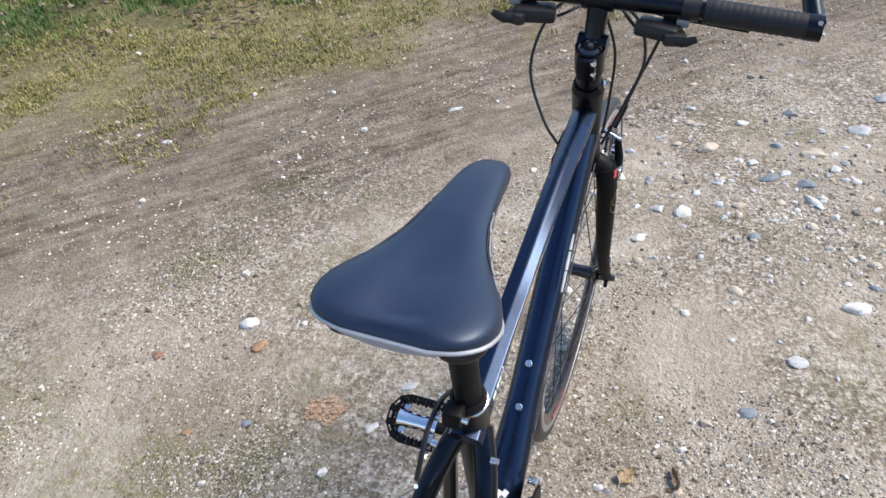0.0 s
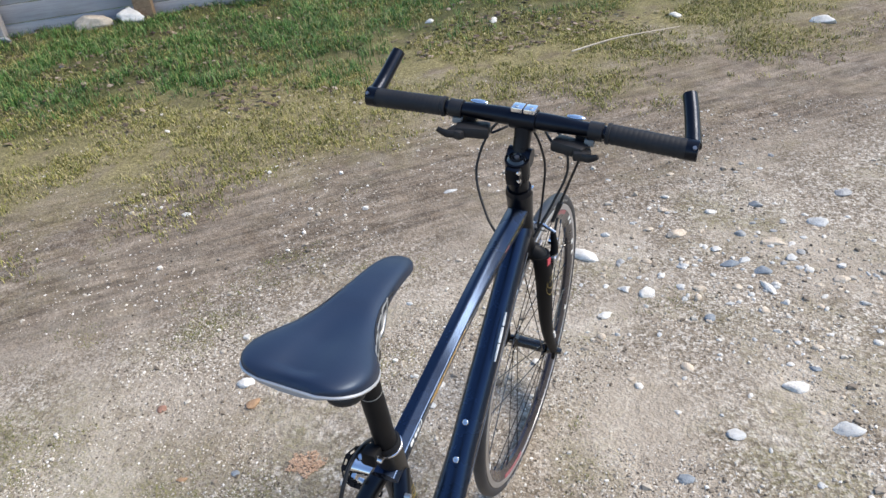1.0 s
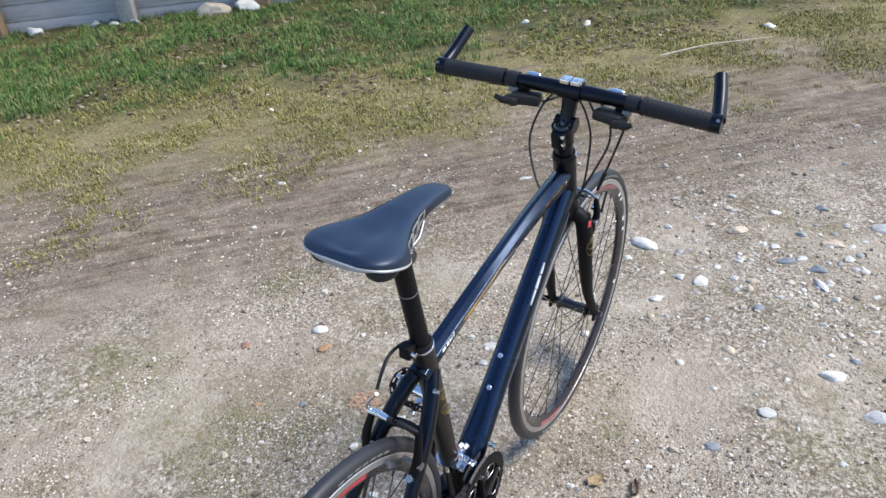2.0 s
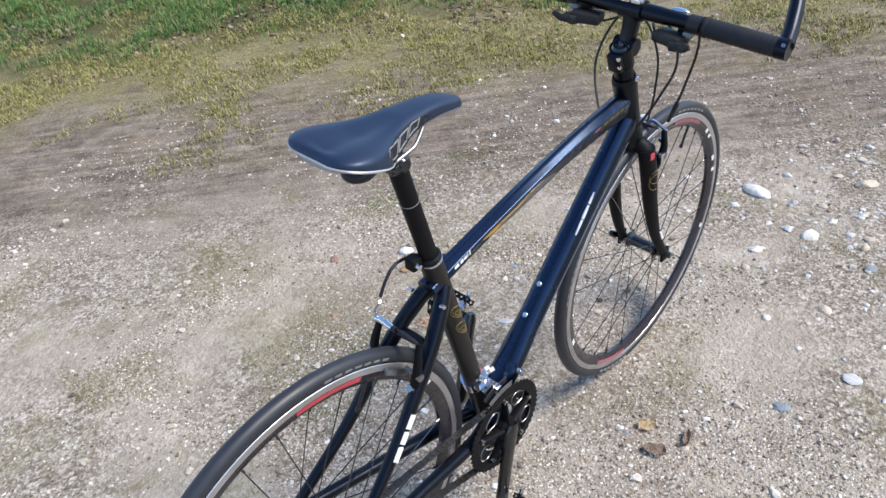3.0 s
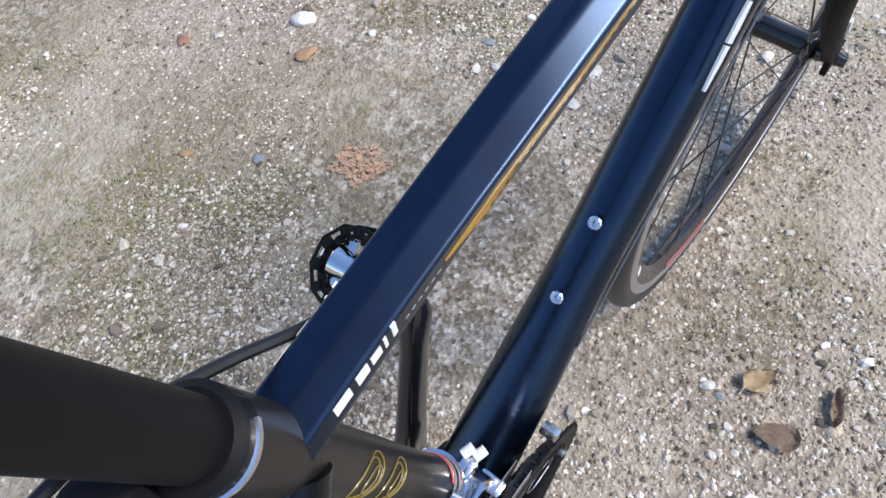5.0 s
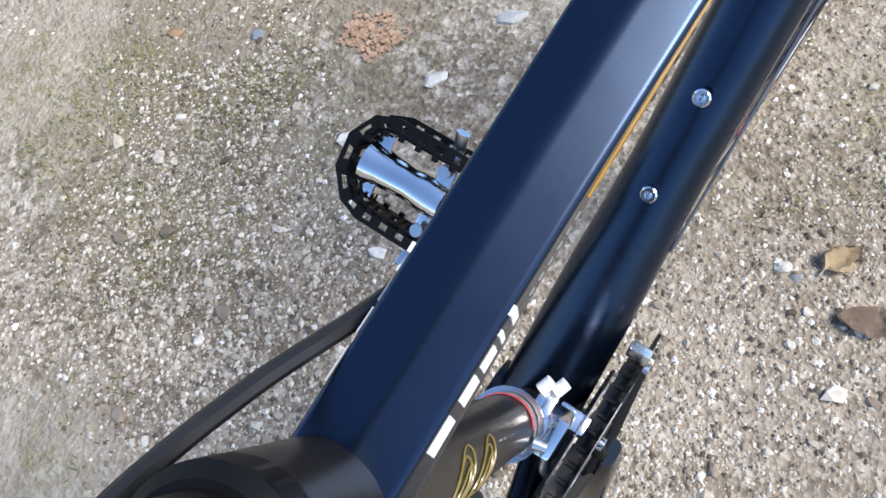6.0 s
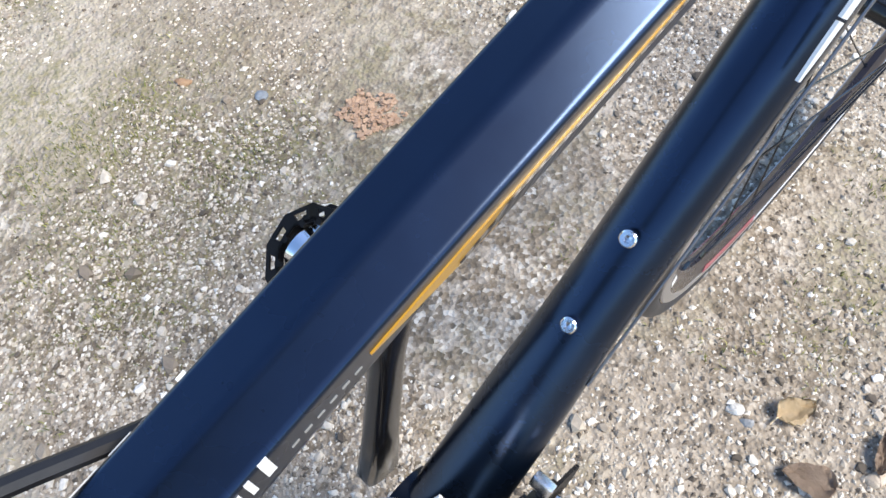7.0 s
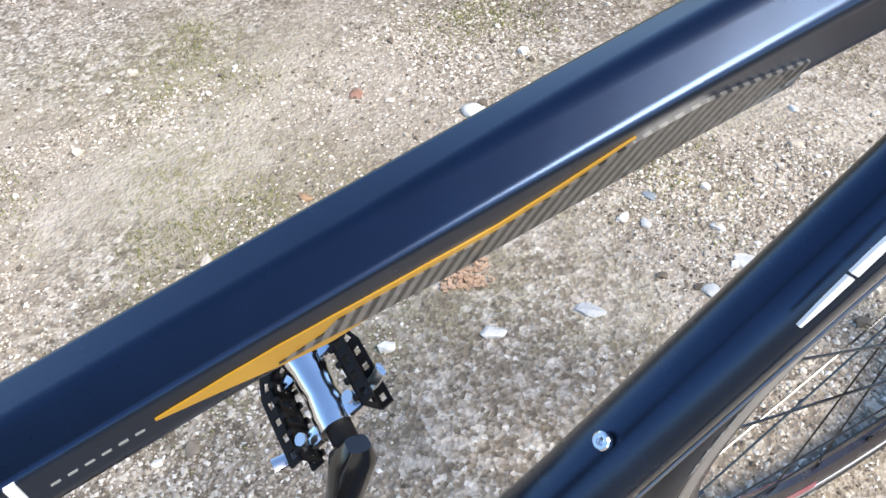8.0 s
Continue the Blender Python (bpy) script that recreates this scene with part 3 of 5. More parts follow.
def frame_decals():
    # Lettering stands as plain white bars on both flanks of the top tube.
    for sx in (1, -1):
        for y0, y1, f0, f1 in ((0.6070, 0.6168, 0.12, 0.46), (0.6205, 0.6275, 0.12, 0.48), (0.6295, 0.6355, 0.16, 0.46), (0.6375, 0.6392, 0.08, 0.50), (0.6425, 0.6452, 0.02, 0.50)):
            bm = B()
            flank_patch(bm, y0, y1, lambda t: f0, lambda t: f1, sx, 0.0006, 2)
            bike_part("white_mark", bm, WHITE, bike_frame)
    for k in range(6):
        bm = B()
        y0 = 0.6505 + 0.0042 * k
        flank_patch(bm, y0, y0 + 0.0024, lambda t: 0.47, lambda t: 0.50, 1, 0.0005, 2)
        bike_part("small_mark", bm, GREY, bike_frame)
    bm = B()
    def rise(y):
        return ease(y, [0.677, 0.694, 0.708, 0.740, 0.769, 0.789, 0.809, 0.834, 0.872], [0.40, 0.38, 0.38, 0.46, 0.50, 0.40, 0.24, 0.22, 0.60])

    flank_patch(bm, 0.677, 0.810, lambda t: rise(0.677 + 0.133 * t) - 0.02,
                lambda t: ease(t, [0, 0.12, 0.24, 0.34, 0.6, 1], [0.42, 0.62, 0.84, 0.98, 0.80, 0.24]), 1, 0.0006, 30)
    bike_part("gold_flash", bm, GOLD, bike_frame, "tapered gold decal on the top tube")
    bm = B()
    flank_patch(bm, 0.708, 0.872, lambda t: ease(t, [0, 0.10, 0.16], [0.72, 0.62, 0]) if t < 0.10 else rise(0.708 + 0.164 * t) + 0.09 - 0.06 * t,
                lambda t: ease(t, [0, 0.08, 0.14, 0.3, 1], [0.74, 0.78, 0.86, 1.0, 1.0]), 1, 0.0011, 40)
    bike_part("carbon_flash", bm, CARBON, bike_frame, "grey woven carbon look decal")
    for y0, y1 in ((1.010, 1.024), (1.028, 1.042), (1.046, 1.058), (1.062, 1.073)):
        bm = B()
        flank_patch(bm, y0, y1, lambda t: 0.08, lambda t: 0.26, 1, 0.0008, 2)
        bike_part("gold_mark", bm, GOLD_LINE, bike_frame)
    bm = B()
    flank_patch(bm, 0.983, 1.000, lambda t: 0.10, lambda t: 0.22, 1, 0.0008, 2)
    bike_part("red_mark", bm, RED_WORN, bike_frame)
    # White streak on the right of the down tube, near the wheel.
    a, b = V(0.0222, 0.931, 0.563), V(0.0215, 0.986, 0.630)
    for f0, f1, w0, w1 in ((0.0, 0.36, 0.0022, 0.0050), (0.38, 0.70, 0.0058, 0.0040), (0.73, 1.0, 0.0050, 0.0018)):
        bm = B()
        strip(bm, [a.lerp(b, f0), a.lerp(b, (f0 + f1) / 2), a.lerp(b, f1)], V(1, -0.25, 0.25), [w0, (w0 + w1) * 0.6, w1], 0.0012)
        bike_part("white_mark", bm, WHITE, bike_frame)
    # White bars on the right seat stay.
    for f0, f1 in ((0.0, 0.30), (0.36, 0.62), (0.68, 1.0)):
        p, q = V(0.0565, 0.452, 0.516), V(0.0612, 0.400, 0.455)
        bm = B()
        strip(bm, [p.lerp(q, f0), p.lerp(q, f1)], V(1, -0.3, 0.3), 0.009, 0.0014)
        bike_part("white_mark", bm, WHITE, bike_frame)
    # Fine gold scrolls on the seat tube and the down tube's foot.
    for cz in (0.600, 0.558):
        bm = B()
        for r, dz in ((0.017, 0.0), (0.013, 0.004), (0.009, -0.004)):
            pts = []
            for k in range(24):
                t = 2 * math.pi * k / 24
                z = cz + dz + r * 0.8 * math.sin(t) + r * 0.35 * math.cos(t)
                ang = 1.35 + r / 0.0190 * 0.85 * math.cos(t)
                y = float(np.interp(z, [0.445, 0.665], [0.640, 0.585]))
                pts.append(V(0.0188 * math.sin(ang), y + 0.0192 * math.cos(ang), z))
            sweep(bm, pts, ring_section(5, 0.0005, 0.0005), closed=True)
        bike_part("gold_scroll", bm, GOLD_LINE, bike_frame, "thin gold line scroll")


frame_decals()


def seatpost_and_saddle():
    bm = B()
    d = (SEAT_TOP - V(0, 0.640, 0.445)).normalized()
    top = V(0, 0.520, 0.922)
    rod(bm, SEAT_TOP - d * 0.03, top, 0.0142, 28)
    post = bike_part("seatpost", bm, BLACK_MATT, label="matt black seatpost")
    bm = B()
    rod(bm, V(0, 0.5395, 0.8440), V(0, 0.5391, 0.8456), 0.01435, 28)
    bike_part("limit_mark", bm, GREY, post)
    bm = B()
    rod(bm, SEAT_TOP - d * 0.014, SEAT_TOP - d * 0.004, 0.0190, 32)
    rod(bm, SEAT_TOP - d * 0.004, SEAT_TOP - d * 0.001, 0.0190, 32, 0.0160)
    block(bm, (0.020, 0.020, 0.022), Matrix.Translation(SEAT_TOP + V(-0.006, -0.026, -0.004)))
    clamp = bike_part("seat_clamp", bm, BLACK_MATT, label="black seat clamp collar")
    # Part ring of chrome added to draw the highlight on the collar's edge.
    bm = B()
    lathe(bm, [(-0.0006, 0.0188), (0, 0.0200), (0.0016, 0.0203), (0.0032, 0.0200), (0.0036, 0.0188)], (0, 0, 0), 28, "z", closed=False, sweep_from=-1.3, sweep_to=1.0)
    bmesh.ops.transform(bm, verts=bm.verts, matrix=Matrix.Translation(SEAT_TOP - d * 0.0135) @ d.to_track_quat("Z", "Y").to_matrix().to_4x4())
    bike_part("rim_highlight", bm, CHROME, clamp)
    bm = B()
    rod(bm, SEAT_TOP + V(0.002, -0.028, -0.004), SEAT_TOP + V(0.010, -0.028, -0.005), 0.0045, 12)
    bike_part("clamp_bolt", bm, CHROME, clamp)
    bm = B()
    lathe(bm, [(-0.026, 0.0), (-0.026, 0.009), (-0.020, 0.014), (-0.012, 0.0165), (0.012, 0.0165), (0.020, 0.014), (0.026, 0.009), (0.026, 0.0)], top + V(0, -0.004, 0.002), 28, "x", closed=False)
    lathe(bm, [(-0.028, 0.0), (-0.028, 0.006), (-0.024, 0.0085), (0.024, 0.0085), (0.028, 0.006), (0.028, 0.0)], top + V(0, -0.022, 0.004), 20, "x", closed=False)
    head = bike_part("saddle_clamp", bm, GLOSS, post, "black saddle clamp")

    def seated(bm):
        # The saddle sits turned a little to the left.
        for v in bm.verts:
            f = (v.co.y - 0.44) / 0.2
            v.co.x -= 0.0030 * f
            v.co.y += 0.0020 * max(0.0, f)
            v.co.z += 0.0055 - 0.0018 * max(0.0, 1 - abs(f - 0.5) / 0.6)

    # Saddle: rear, wide wings, long waist, nose.
    key_y = [0.3895, 0.392, 0.399, 0.413, 0.436, 0.458, 0.480, 0.505, 0.532, 0.560, 0.590, 0.613, 0.633, 0.6455, 0.6535]
    half = [0.030, 0.045, 0.0565, 0.0655, 0.0675, 0.061, 0.0495, 0.0385, 0.0305, 0.0255, 0.0230, 0.0215, 0.0185, 0.0130, 0.0020]
    crown = [0.9880, 0.9915, 0.9925, 0.9925, 0.9910, 0.988, 0.986, 0.984, 0.983, 0.981, 0.977, 0.972, 0.964, 0.957, 0.949]
    skirt = [0.006, 0.009, 0.0115, 0.0165, 0.0235, 0.031, 0.038, 0.031, 0.022, 0.018, 0.017, 0.016, 0.015, 0.012, 0.006]
    ys = np.linspace(0.0, 1.0, 57)
    ky = np.linspace(0, 1, len(key_y))
    bm = B()
    rows, foot_r, foot_l = [], [], []
    def eased(f, q):
        # A soft spline through the keys.
        return sum(float(np.interp(min(1, max(0, f + d)), ky, q)) * g for d, g in ((-0.04, 0.15), (-0.02, 0.22), (0, 0.26), (0.02, 0.22), (0.04, 0.15)))

    for f in ys:
        y, w, zc, h = (eased(f, q) if 0.03 < f < 0.97 else float(np.interp(f, ky, q)) for q in (key_y, half, crown, skirt))
        row = []
        for k in range(25):
            a = math.pi * k / 24
            c, s = math.cos(a), math.sin(a)
            x = w * math.copysign(abs(c) ** 0.62, c)
            z = zc - h + h * s ** (0.55 if y < 0.58 else min(1.0, 0.55 + (y - 0.58) * 5))
            if y < 0.53:
                z -= 0.0075 * math.exp(-((x / 0.021) ** 2)) * min(1.0, (0.53 - y) / 0.07) * min(1.0, max(0.0, (y - 0.386) / 0.02))
            if s < 0.5:
                x *= 1 - 0.10 * (0.5 - s) * (1.5 if y > 0.47 else 0.4)
            row.append(bm.verts.new((x, y + 0.006 * (1 - (x / w) ** 2) * max(0.0, 1 - (y - 0.389) / 0.05), z)))
        rows.append(row)
        foot_r.append(row[0].co.copy())
        foot_l.append(row[-1].co.copy())
    for a, b in zip(rows, rows[1:]):
        for j in range(24):
            bm.faces.new((a[j], a[j + 1], b[j + 1], b[j]))
    bm.faces.new(rows[0])
    bm.faces.new(rows[-1][::-1])
    seated(bm)
    saddle = bike_part("saddle", bm, VINYL, label="black vinyl saddle with silver piping")
    bm = B()
    pipe = [p + V(0, 0, -0.001) for p in foot_l[24::-2]] + [p + V(0, 0, -0.001) for p in foot_r[0:25:2]]
    tube(bm, pipe, [0.0006 + 0.0013 * min(1.0, k / 4, (len(pipe) - 1 - k) / 4) for k in range(len(pipe))], 8, side=(0, 0, 1))
    seated(bm)
    bike_part("piping", bm, SILVER_TRIM, saddle, "silver piping round the rear edge")
    bm = B()
    low = []
    for r, l in zip(foot_r[2:54], foot_l[2:54]):
        w = abs(r.x)
        low.append([bm.verts.new((x * w * 0.97, r.y, r.z - 0.0015 - dz)) for x, dz in ((1, 0), (0.8, 0.006), (0.3, 0.009), (-0.3, 0.009), (-0.8, 0.006), (-1, 0))])
    for a, b in zip(low, low[1:]):
        for j in range(5):
            bm.faces.new((a[j], a[j + 1], b[j + 1], b[j]))
    bm.faces.new(low[0])
    seated(bm)
    bike_part("underside", bm, SHELL, saddle, "grey plastic saddle base")
    for sx in (1, -1):
        bm = B()
        bmesh.ops.create_uvsphere(bm, u_segments=18, v_segments=10, radius=1.0, matrix=Matrix.Translation((0.040 * sx, 0.427, 0.9625)) @ Matrix.Diagonal((0.021, 0.024, 0.0125, 1)))
        seated(bm)
        bike_part("rear_bumper", bm, PLASTIC, saddle)
        bm = B()
        tube(bm, [V(0.009 * sx, 0.592, 0.966), V(0.013 * sx, 0.572, 0.958), V(0.0205 * sx, 0.545, 0.940), V(0.0220 * sx, 0.530, 0.9345), V(0.0220 * sx, 0.488, 0.930), V(0.024 * sx, 0.455, 0.938), V(0.030 * sx, 0.432, 0.952)], 0.0029, 10, steps=4)
        seated(bm)
        bike_part("saddle_rail", bm, STEEL, saddle, "steel saddle rail")
        # The maker's mark on the side stands as plain outlined shapes.
        for y0, y1, lean in ((0.460, 0.486, 0.008), (0.491, 0.513, 0.008), (0.518, 0.540, 0.008)):
            bm = B()
            def side_point(y, up):
                f = float(np.interp(y, key_y, ky))
                w, zc, h = (float(np.interp(f, ky, q)) for q in (half, crown, skirt))
                s = up
                c = math.sqrt(1 - s * s)
                x = w * c ** 0.62
                if s < 0.5:
                    x *= 1 - 0.10 * (0.5 - s) * 1.5
                return V((x + 0.0006) * sx, y, zc - h + h * s ** 0.55)
            outline = [(y0 + lean, 0.50), (y1 + lean, 0.50), (y1, 0.06), (y0, 0.06)]
            pts = []
            for (ya, ua), (yb, ub) in zip(outline, outline[1:] + outline[:1]):
                pts += [side_point(ya + (yb - ya) * k / 4, ua + (ub - ua) * k / 4) for k in range(4)]
            sweep(bm, pts, ring_section(5, 0.0010, 0.0010), closed=True)
            seated(bm)
            bike_part("side_mark", bm, GREY, saddle)
        bm = B()
        seam = [side_point(0.452 + 0.120 * k / 20, 0.62 - 0.50 * abs(2 * k / 20 - 1) ** 2.6) for k in range(21)]
        tube(bm, seam, 0.0008, 5)
        seated(bm)
        bike_part("seam", bm, PLASTIC, saddle)
        bm = B()
        rows = []
        for k in range(1, 24):
            y, top = 0.452 + 0.120 * k / 24, 0.62 - 0.50 * abs(2 * k / 24 - 1) ** 2.6
            rows.append([bm.verts.new(side_point(y, top * j / 6) + V(-0.0003 * sx, 0, 0)) for j in range(7)])
        for a, b in zip(rows, rows[1:]):
            for j in range(6):
                bm.faces.new((a[j], a[j + 1], b[j + 1], b[j]))
        seated(bm)
        bike_part("side_panel", bm, VINYL_DARK, saddle, "dark vinyl side panel")


seatpost_and_saddle()


# ---- wheels ----
def arc_band(bm, c, x0, r0, x1, r1, a0, a1, n=20):
    """A thin band on a wheel's side from radius r0 to r1 over the angle a0 to a1."""
    rows = []
    for k in range(n + 1):
        t = a0 + (a1 - a0) * k / n
        q = V(0, math.cos(t), math.sin(t))
        off = 0.0006 if x0 > 0 else -0.0006
        rows.append([bm.verts.new(c + V(x, 0, 0) + q * r) for x, r in ((x0 + off, r0), (x1 + off, r1), (x1, r1), (x0, r0))])
    for a, b in zip(rows, rows[1:]):
        for j in range(4):
            bm.faces.new((a[j], a[(j + 1) % 4], b[(j + 1) % 4], b[j]))
    bm.faces.new(rows[0])
    bm.faces.new(rows[-1][::-1])


def wheel(c, spokes, hub_half, flange, red_arcs, white_arcs, label):
    bm = B()
    h = hub_half
    lathe(bm, [(-h, 0.0), (-h, 0.009), (-h + 0.010, 0.011), (-h + 0.014, flange), (-h + 0.018, flange), (-h + 0.024, 0.013), (0, 0.012),
               (h - 0.024, 0.013), (h - 0.018, flange), (h - 0.014, flange), (h - 0.010, 0.011), (h, 0.009), (h, 0.0)], c, 32, "x", closed=False)
    hub = bike_part("wheel", bm, GLOSS, label=label)
    bm = B()
    lathe(bm, [(0.0125 * math.cos(t), 0.3235 + 0.0125 * math.sin(t)) for t in [2 * math.pi * k / 18 for k in range(18)]], c, 120)
    tyre = bike_part("tyre", bm, RUBBER, hub, "dusty black slick road tyre")
    bm = B()
    lathe(bm, [(-0.0105, 0.3015), (-0.0085, 0.2905), (-0.0035, 0.2815), (0.0035, 0.2815), (0.0085, 0.2905), (0.0105, 0.3015), (0.0100, 0.3155), (-0.0100, 0.3155)], c, 120)
    bike_part("rim", bm, RIM, hub, "dark anodised deep rim")
    for sx in (1, -1):
        bm = B()
        lathe(bm, [(0.0102 * sx, 0.3020), (0.0112 * sx, 0.3026), (0.0112 * sx, 0.3130), (0.0102 * sx, 0.3140)], c, 120)
        bike_part("brake_track", bm, TRACK, hub)
        for arcs, mat, name in ((red_arcs, RED if spokes > 24 else RED_WORN, "red_mark"), (white_arcs, WHITE, "white_mark")):
            for a0, a1 in arcs:
                bm = B()
                arc_band(bm, c, 0.0108 * sx, 0.3010, 0.0092 * sx, 0.2925, radians(a0), radians(a1))
                bike_part(name, bm, mat, hub)
        # Sidewall lettering as plain bars.
        for a0 in (57, 150, 240, 325):
            for k in range(7):
                bm = B()
                arc_band(bm, c, 0.0117 * sx, 0.3200, 0.0125 * sx, 0.3245, radians(a0 + 3.4 * k), radians(a0 + 3.4 * k + 2.3), 3)
                bike_part("sidewall_mark", bm, GREY, hub)
    # One spoke mesh a side and lean, shared by all the spokes.
    kinds = []
    for sx in (1, -1):
        for lean in (1, -1):
            bm = B()
            a = V((h - 0.016) * sx, flange * 0.9 * math.sin(lean * 1.1), flange * 0.9 * math.cos(1.1))
            rod(bm, a, V(0.002 * sx, 0, 0.2835), 0.00105, 5)
            rod(bm, V(0.0022 * sx, 0, 0.272), V(0.002 * sx, 0, 0.284), 0.0021, 6)
            kinds.append(mesh_of("spoke", bm, GLOSS, True))
    for k in range(spokes):
        ob = new("spoke", kinds[k % 4])
        ob.parent = hub
        ob.matrix_basis = Matrix.Translation(c - BASE) @ Matrix.Rotation(2 * math.pi * k / spokes + 0.1, 4, "X")
    bm = B()
    rod(bm, c + V(0.004, 0.0, -0.283) * 1.0, c + V(0.004, 0, -0.240), 0.0030, 8)
    rod(bm, c + V(0.004, 0, -0.240), c + V(0.004, 0, -0.232), 0.0042, 8)
    bmesh.ops.rotate(bm, verts=bm.verts, cent=c, matrix=Matrix.Rotation(radians(152), 3, "X"))
    bike_part("valve", bm, PLASTIC, hub)
    bm = B()
    rod(bm, c - V(h + 0.018, 0, 0), c + V(h + 0.018, 0, 0), 0.0026, 8)
    rod(bm, c + V(h + 0.006, 0, 0), c + V(h + 0.020, 0, 0), 0.0085, 16, 0.0060)
    rod(bm, c - V(h + 0.006, 0, 0), c - V(h + 0.018, 0, 0), 0.0090, 16)
    block(bm, (0.008, 0.014, 0.046), Matrix.Translation(c - V(h + 0.014, 0.020, -0.012)) @ Matrix.Rotation(radians(55), 4, "X"))
    bike_part("quick_release", bm, GLOSS, hub, "black quick-release skewer")
    return hub


wheel(FRONT, 24, 0.050, 0.019, [(54, 80), (234, 260)], [(41, 43.5), (36, 38), (18, 21), (11, 13), (196, 199), (-21, -19)], "front wheel with thin black spokes")
rear_wheel = wheel(REAR, 28, 0.056, 0.021, [(66, 89), (246, 269)], [(30, 33), (200, 203)], "rear wheel with thin black spokes")


# ---- fork, stem, handlebar ----
def fork_and_steering():
    bm = B()
    crown = HEAD_LOW - HEAD_DIR * 0.012
    tube(bm, [HEAD_LOW - HEAD_DIR * 0.002, crown, crown - HEAD_DIR * 0.012], [0.0225, 0.022, 0.0185], 24)
    tube(bm, [crown + V(-0.036, 0, -0.010), crown + V(-0.020, 0, 0.002), crown + V(0.020, 0, 0.002), crown + V(0.036, 0, -0.010)], [0.015, 0.0175, 0.0175, 0.015], 16, side=(0, 1, 0), steps=3)
    fork = bike_part("fork", bm, BLACK_MATT, label="grey-black rigid fork with curved blades")
    for sx in (1, -1):
        bm = B()
        tube(bm, [crown + V(0.034 * sx, 0.000, 0.000), V(0.041 * sx, 1.152, 0.600), V(0.044 * sx, 1.172, 0.510), V(0.047 * sx, 1.203, 0.420), V(0.053 * sx, 1.246, 0.340)],
             [0.0165, 0.0165, 0.0145, 0.0115, 0.0085], 16, steps=6, flat=1.15)
        blade = bike_part("fork_blade", bm, BLACK_MATT, fork)
        bm = B()
        block(bm, (0.007, 0.026, 0.032), Matrix.Translation(V(0.055 * sx, 1.249, 0.336)))
        bike_part("dropout", bm, BLACK_MATT, fork)
        bm = B()
        q = crown + V(0.0345 * sx, 0, -0.010)
        strip(bm, [q + V(0.0165 * sx, -0.004, 0.006), q + V(0.0166 * sx, -0.004, -0.008)], V(sx, -0.25, 0.1), 0.010, 0.0012)
        bike_part("red_mark", bm, RED, fork)
        for cz, r in ((0.592, 0.015), (0.580, 0.019)):
            bm = B()
            pts = [V((0.0412 + 0.0172 * math.cos(0.9 * math.sin(t))) * sx, 1.155 - 0.020 * math.sin(0.9 * math.sin(t)), cz + r * math.cos(t)) for t in [2 * math.pi * k / 20 for k in range(17)]]
            tube(bm, pts, 0.0006, 5)
            bike_part("gold_scroll", bm, GOLD_LINE, fork)
        bm = B()
        strip(bm, [V(0.0590 * sx, 1.205, 0.425), V(0.0592 * sx, 1.216, 0.402)], V(sx, 0, 0), 0.005, 0.002)
        bike_part("white_mark", bm, WHITE, fork)

    bm = B()
    rod(bm, HEAD_TOP, HEAD_TOP + HEAD_DIR * 0.010, 0.0235, 28, 0.021)
    rod(bm, HEAD_TOP + HEAD_DIR * 0.010, HEAD_TOP + HEAD_DIR * 0.036, 0.0178, 28)
    spacer = bike_part("headset", bm, BLACK_STAY, label="black headset cup and spacers")
    bm = B()
    block(bm, (0.010, 0.012, 0.008), Matrix.Translation(HEAD_TOP + V(0.018, 0.006, 0.004)))
    bike_part("cable_guide", bm, CHROME, spacer)

    c0, c1 = HEAD_TOP + HEAD_DIR * 0.036, HEAD_TOP + HEAD_DIR * 0.076
    bar = V(0, 1.104, 0.938)
    bm = B()
    rod(bm, c0, c1, 0.0205, 28)
    block(bm, (0.026, 0.016, 0.036), Matrix.Translation(c0.lerp(c1, 0.5) + V(0, -0.019, -0.006)) @ Matrix.Rotation(math.atan2(-HEAD_DIR.y, HEAD_DIR.z), 4, "X"), 0.25)
    rod(bm, c1 + V(-0.020, 0.018, -0.004), c1 + V(0.020, 0.018, -0.004), 0.0155, 24)
    tube(bm, [c1 + V(0, 0.018, -0.004), c1.lerp(bar, 0.5) + V(0, 0.012, 0), bar], [0.0135, 0.0140, 0.0150], 16, power=3.0)
    stem = bike_part("stem", bm, BLACK_STAY, label="black adjustable stem raised steeply")
    bm = B()
    lathe(bm, [(0, 0.0), (0.002, 0.004), (0.0025, 0.0075), (0.004, 0.0085), (0.004, 0.013), (0.0, 0.0165)], (0, 0, 0), 28, "z", closed=False)
    bmesh.ops.transform(bm, verts=bm.verts, matrix=Matrix.Translation(c1) @ HEAD_DIR.to_track_quat("Z", "X").to_matrix().to_4x4())
    bike_part("top_cap", bm, GLOSS, stem)
    bm = B()
    rod(bm, c1 + HEAD_DIR * 0.001, c1 + HEAD_DIR * 0.0042, 0.0040, 14)
    bike_part("cap_bolt", bm, STEEL, stem)
    for k in (0.010, 0.028):
        bm = B()
        p = c0 + HEAD_DIR * k + V(0.006, -0.0235, -0.002)
        rod(bm, p, p + V(0.006, -0.004, 0), 0.0036, 12)
        bike_part("pinch_bolt", bm, CHROME, stem)
    bm = B()
    lathe(bm, [(-0.021, 0.0150), (-0.021, 0.0185), (0.021, 0.0185), (0.021, 0.0150)], bar, 32, "x")
    plate = bike_part("face_plate", bm, BLACK_STAY, stem)
    bm = B()
    for sx in (1, -1):
        block(bm, (0.019, 0.024, 0.008), Matrix.Translation(bar + V(0.0105 * sx, -0.002, 0.0185)), 0.3)
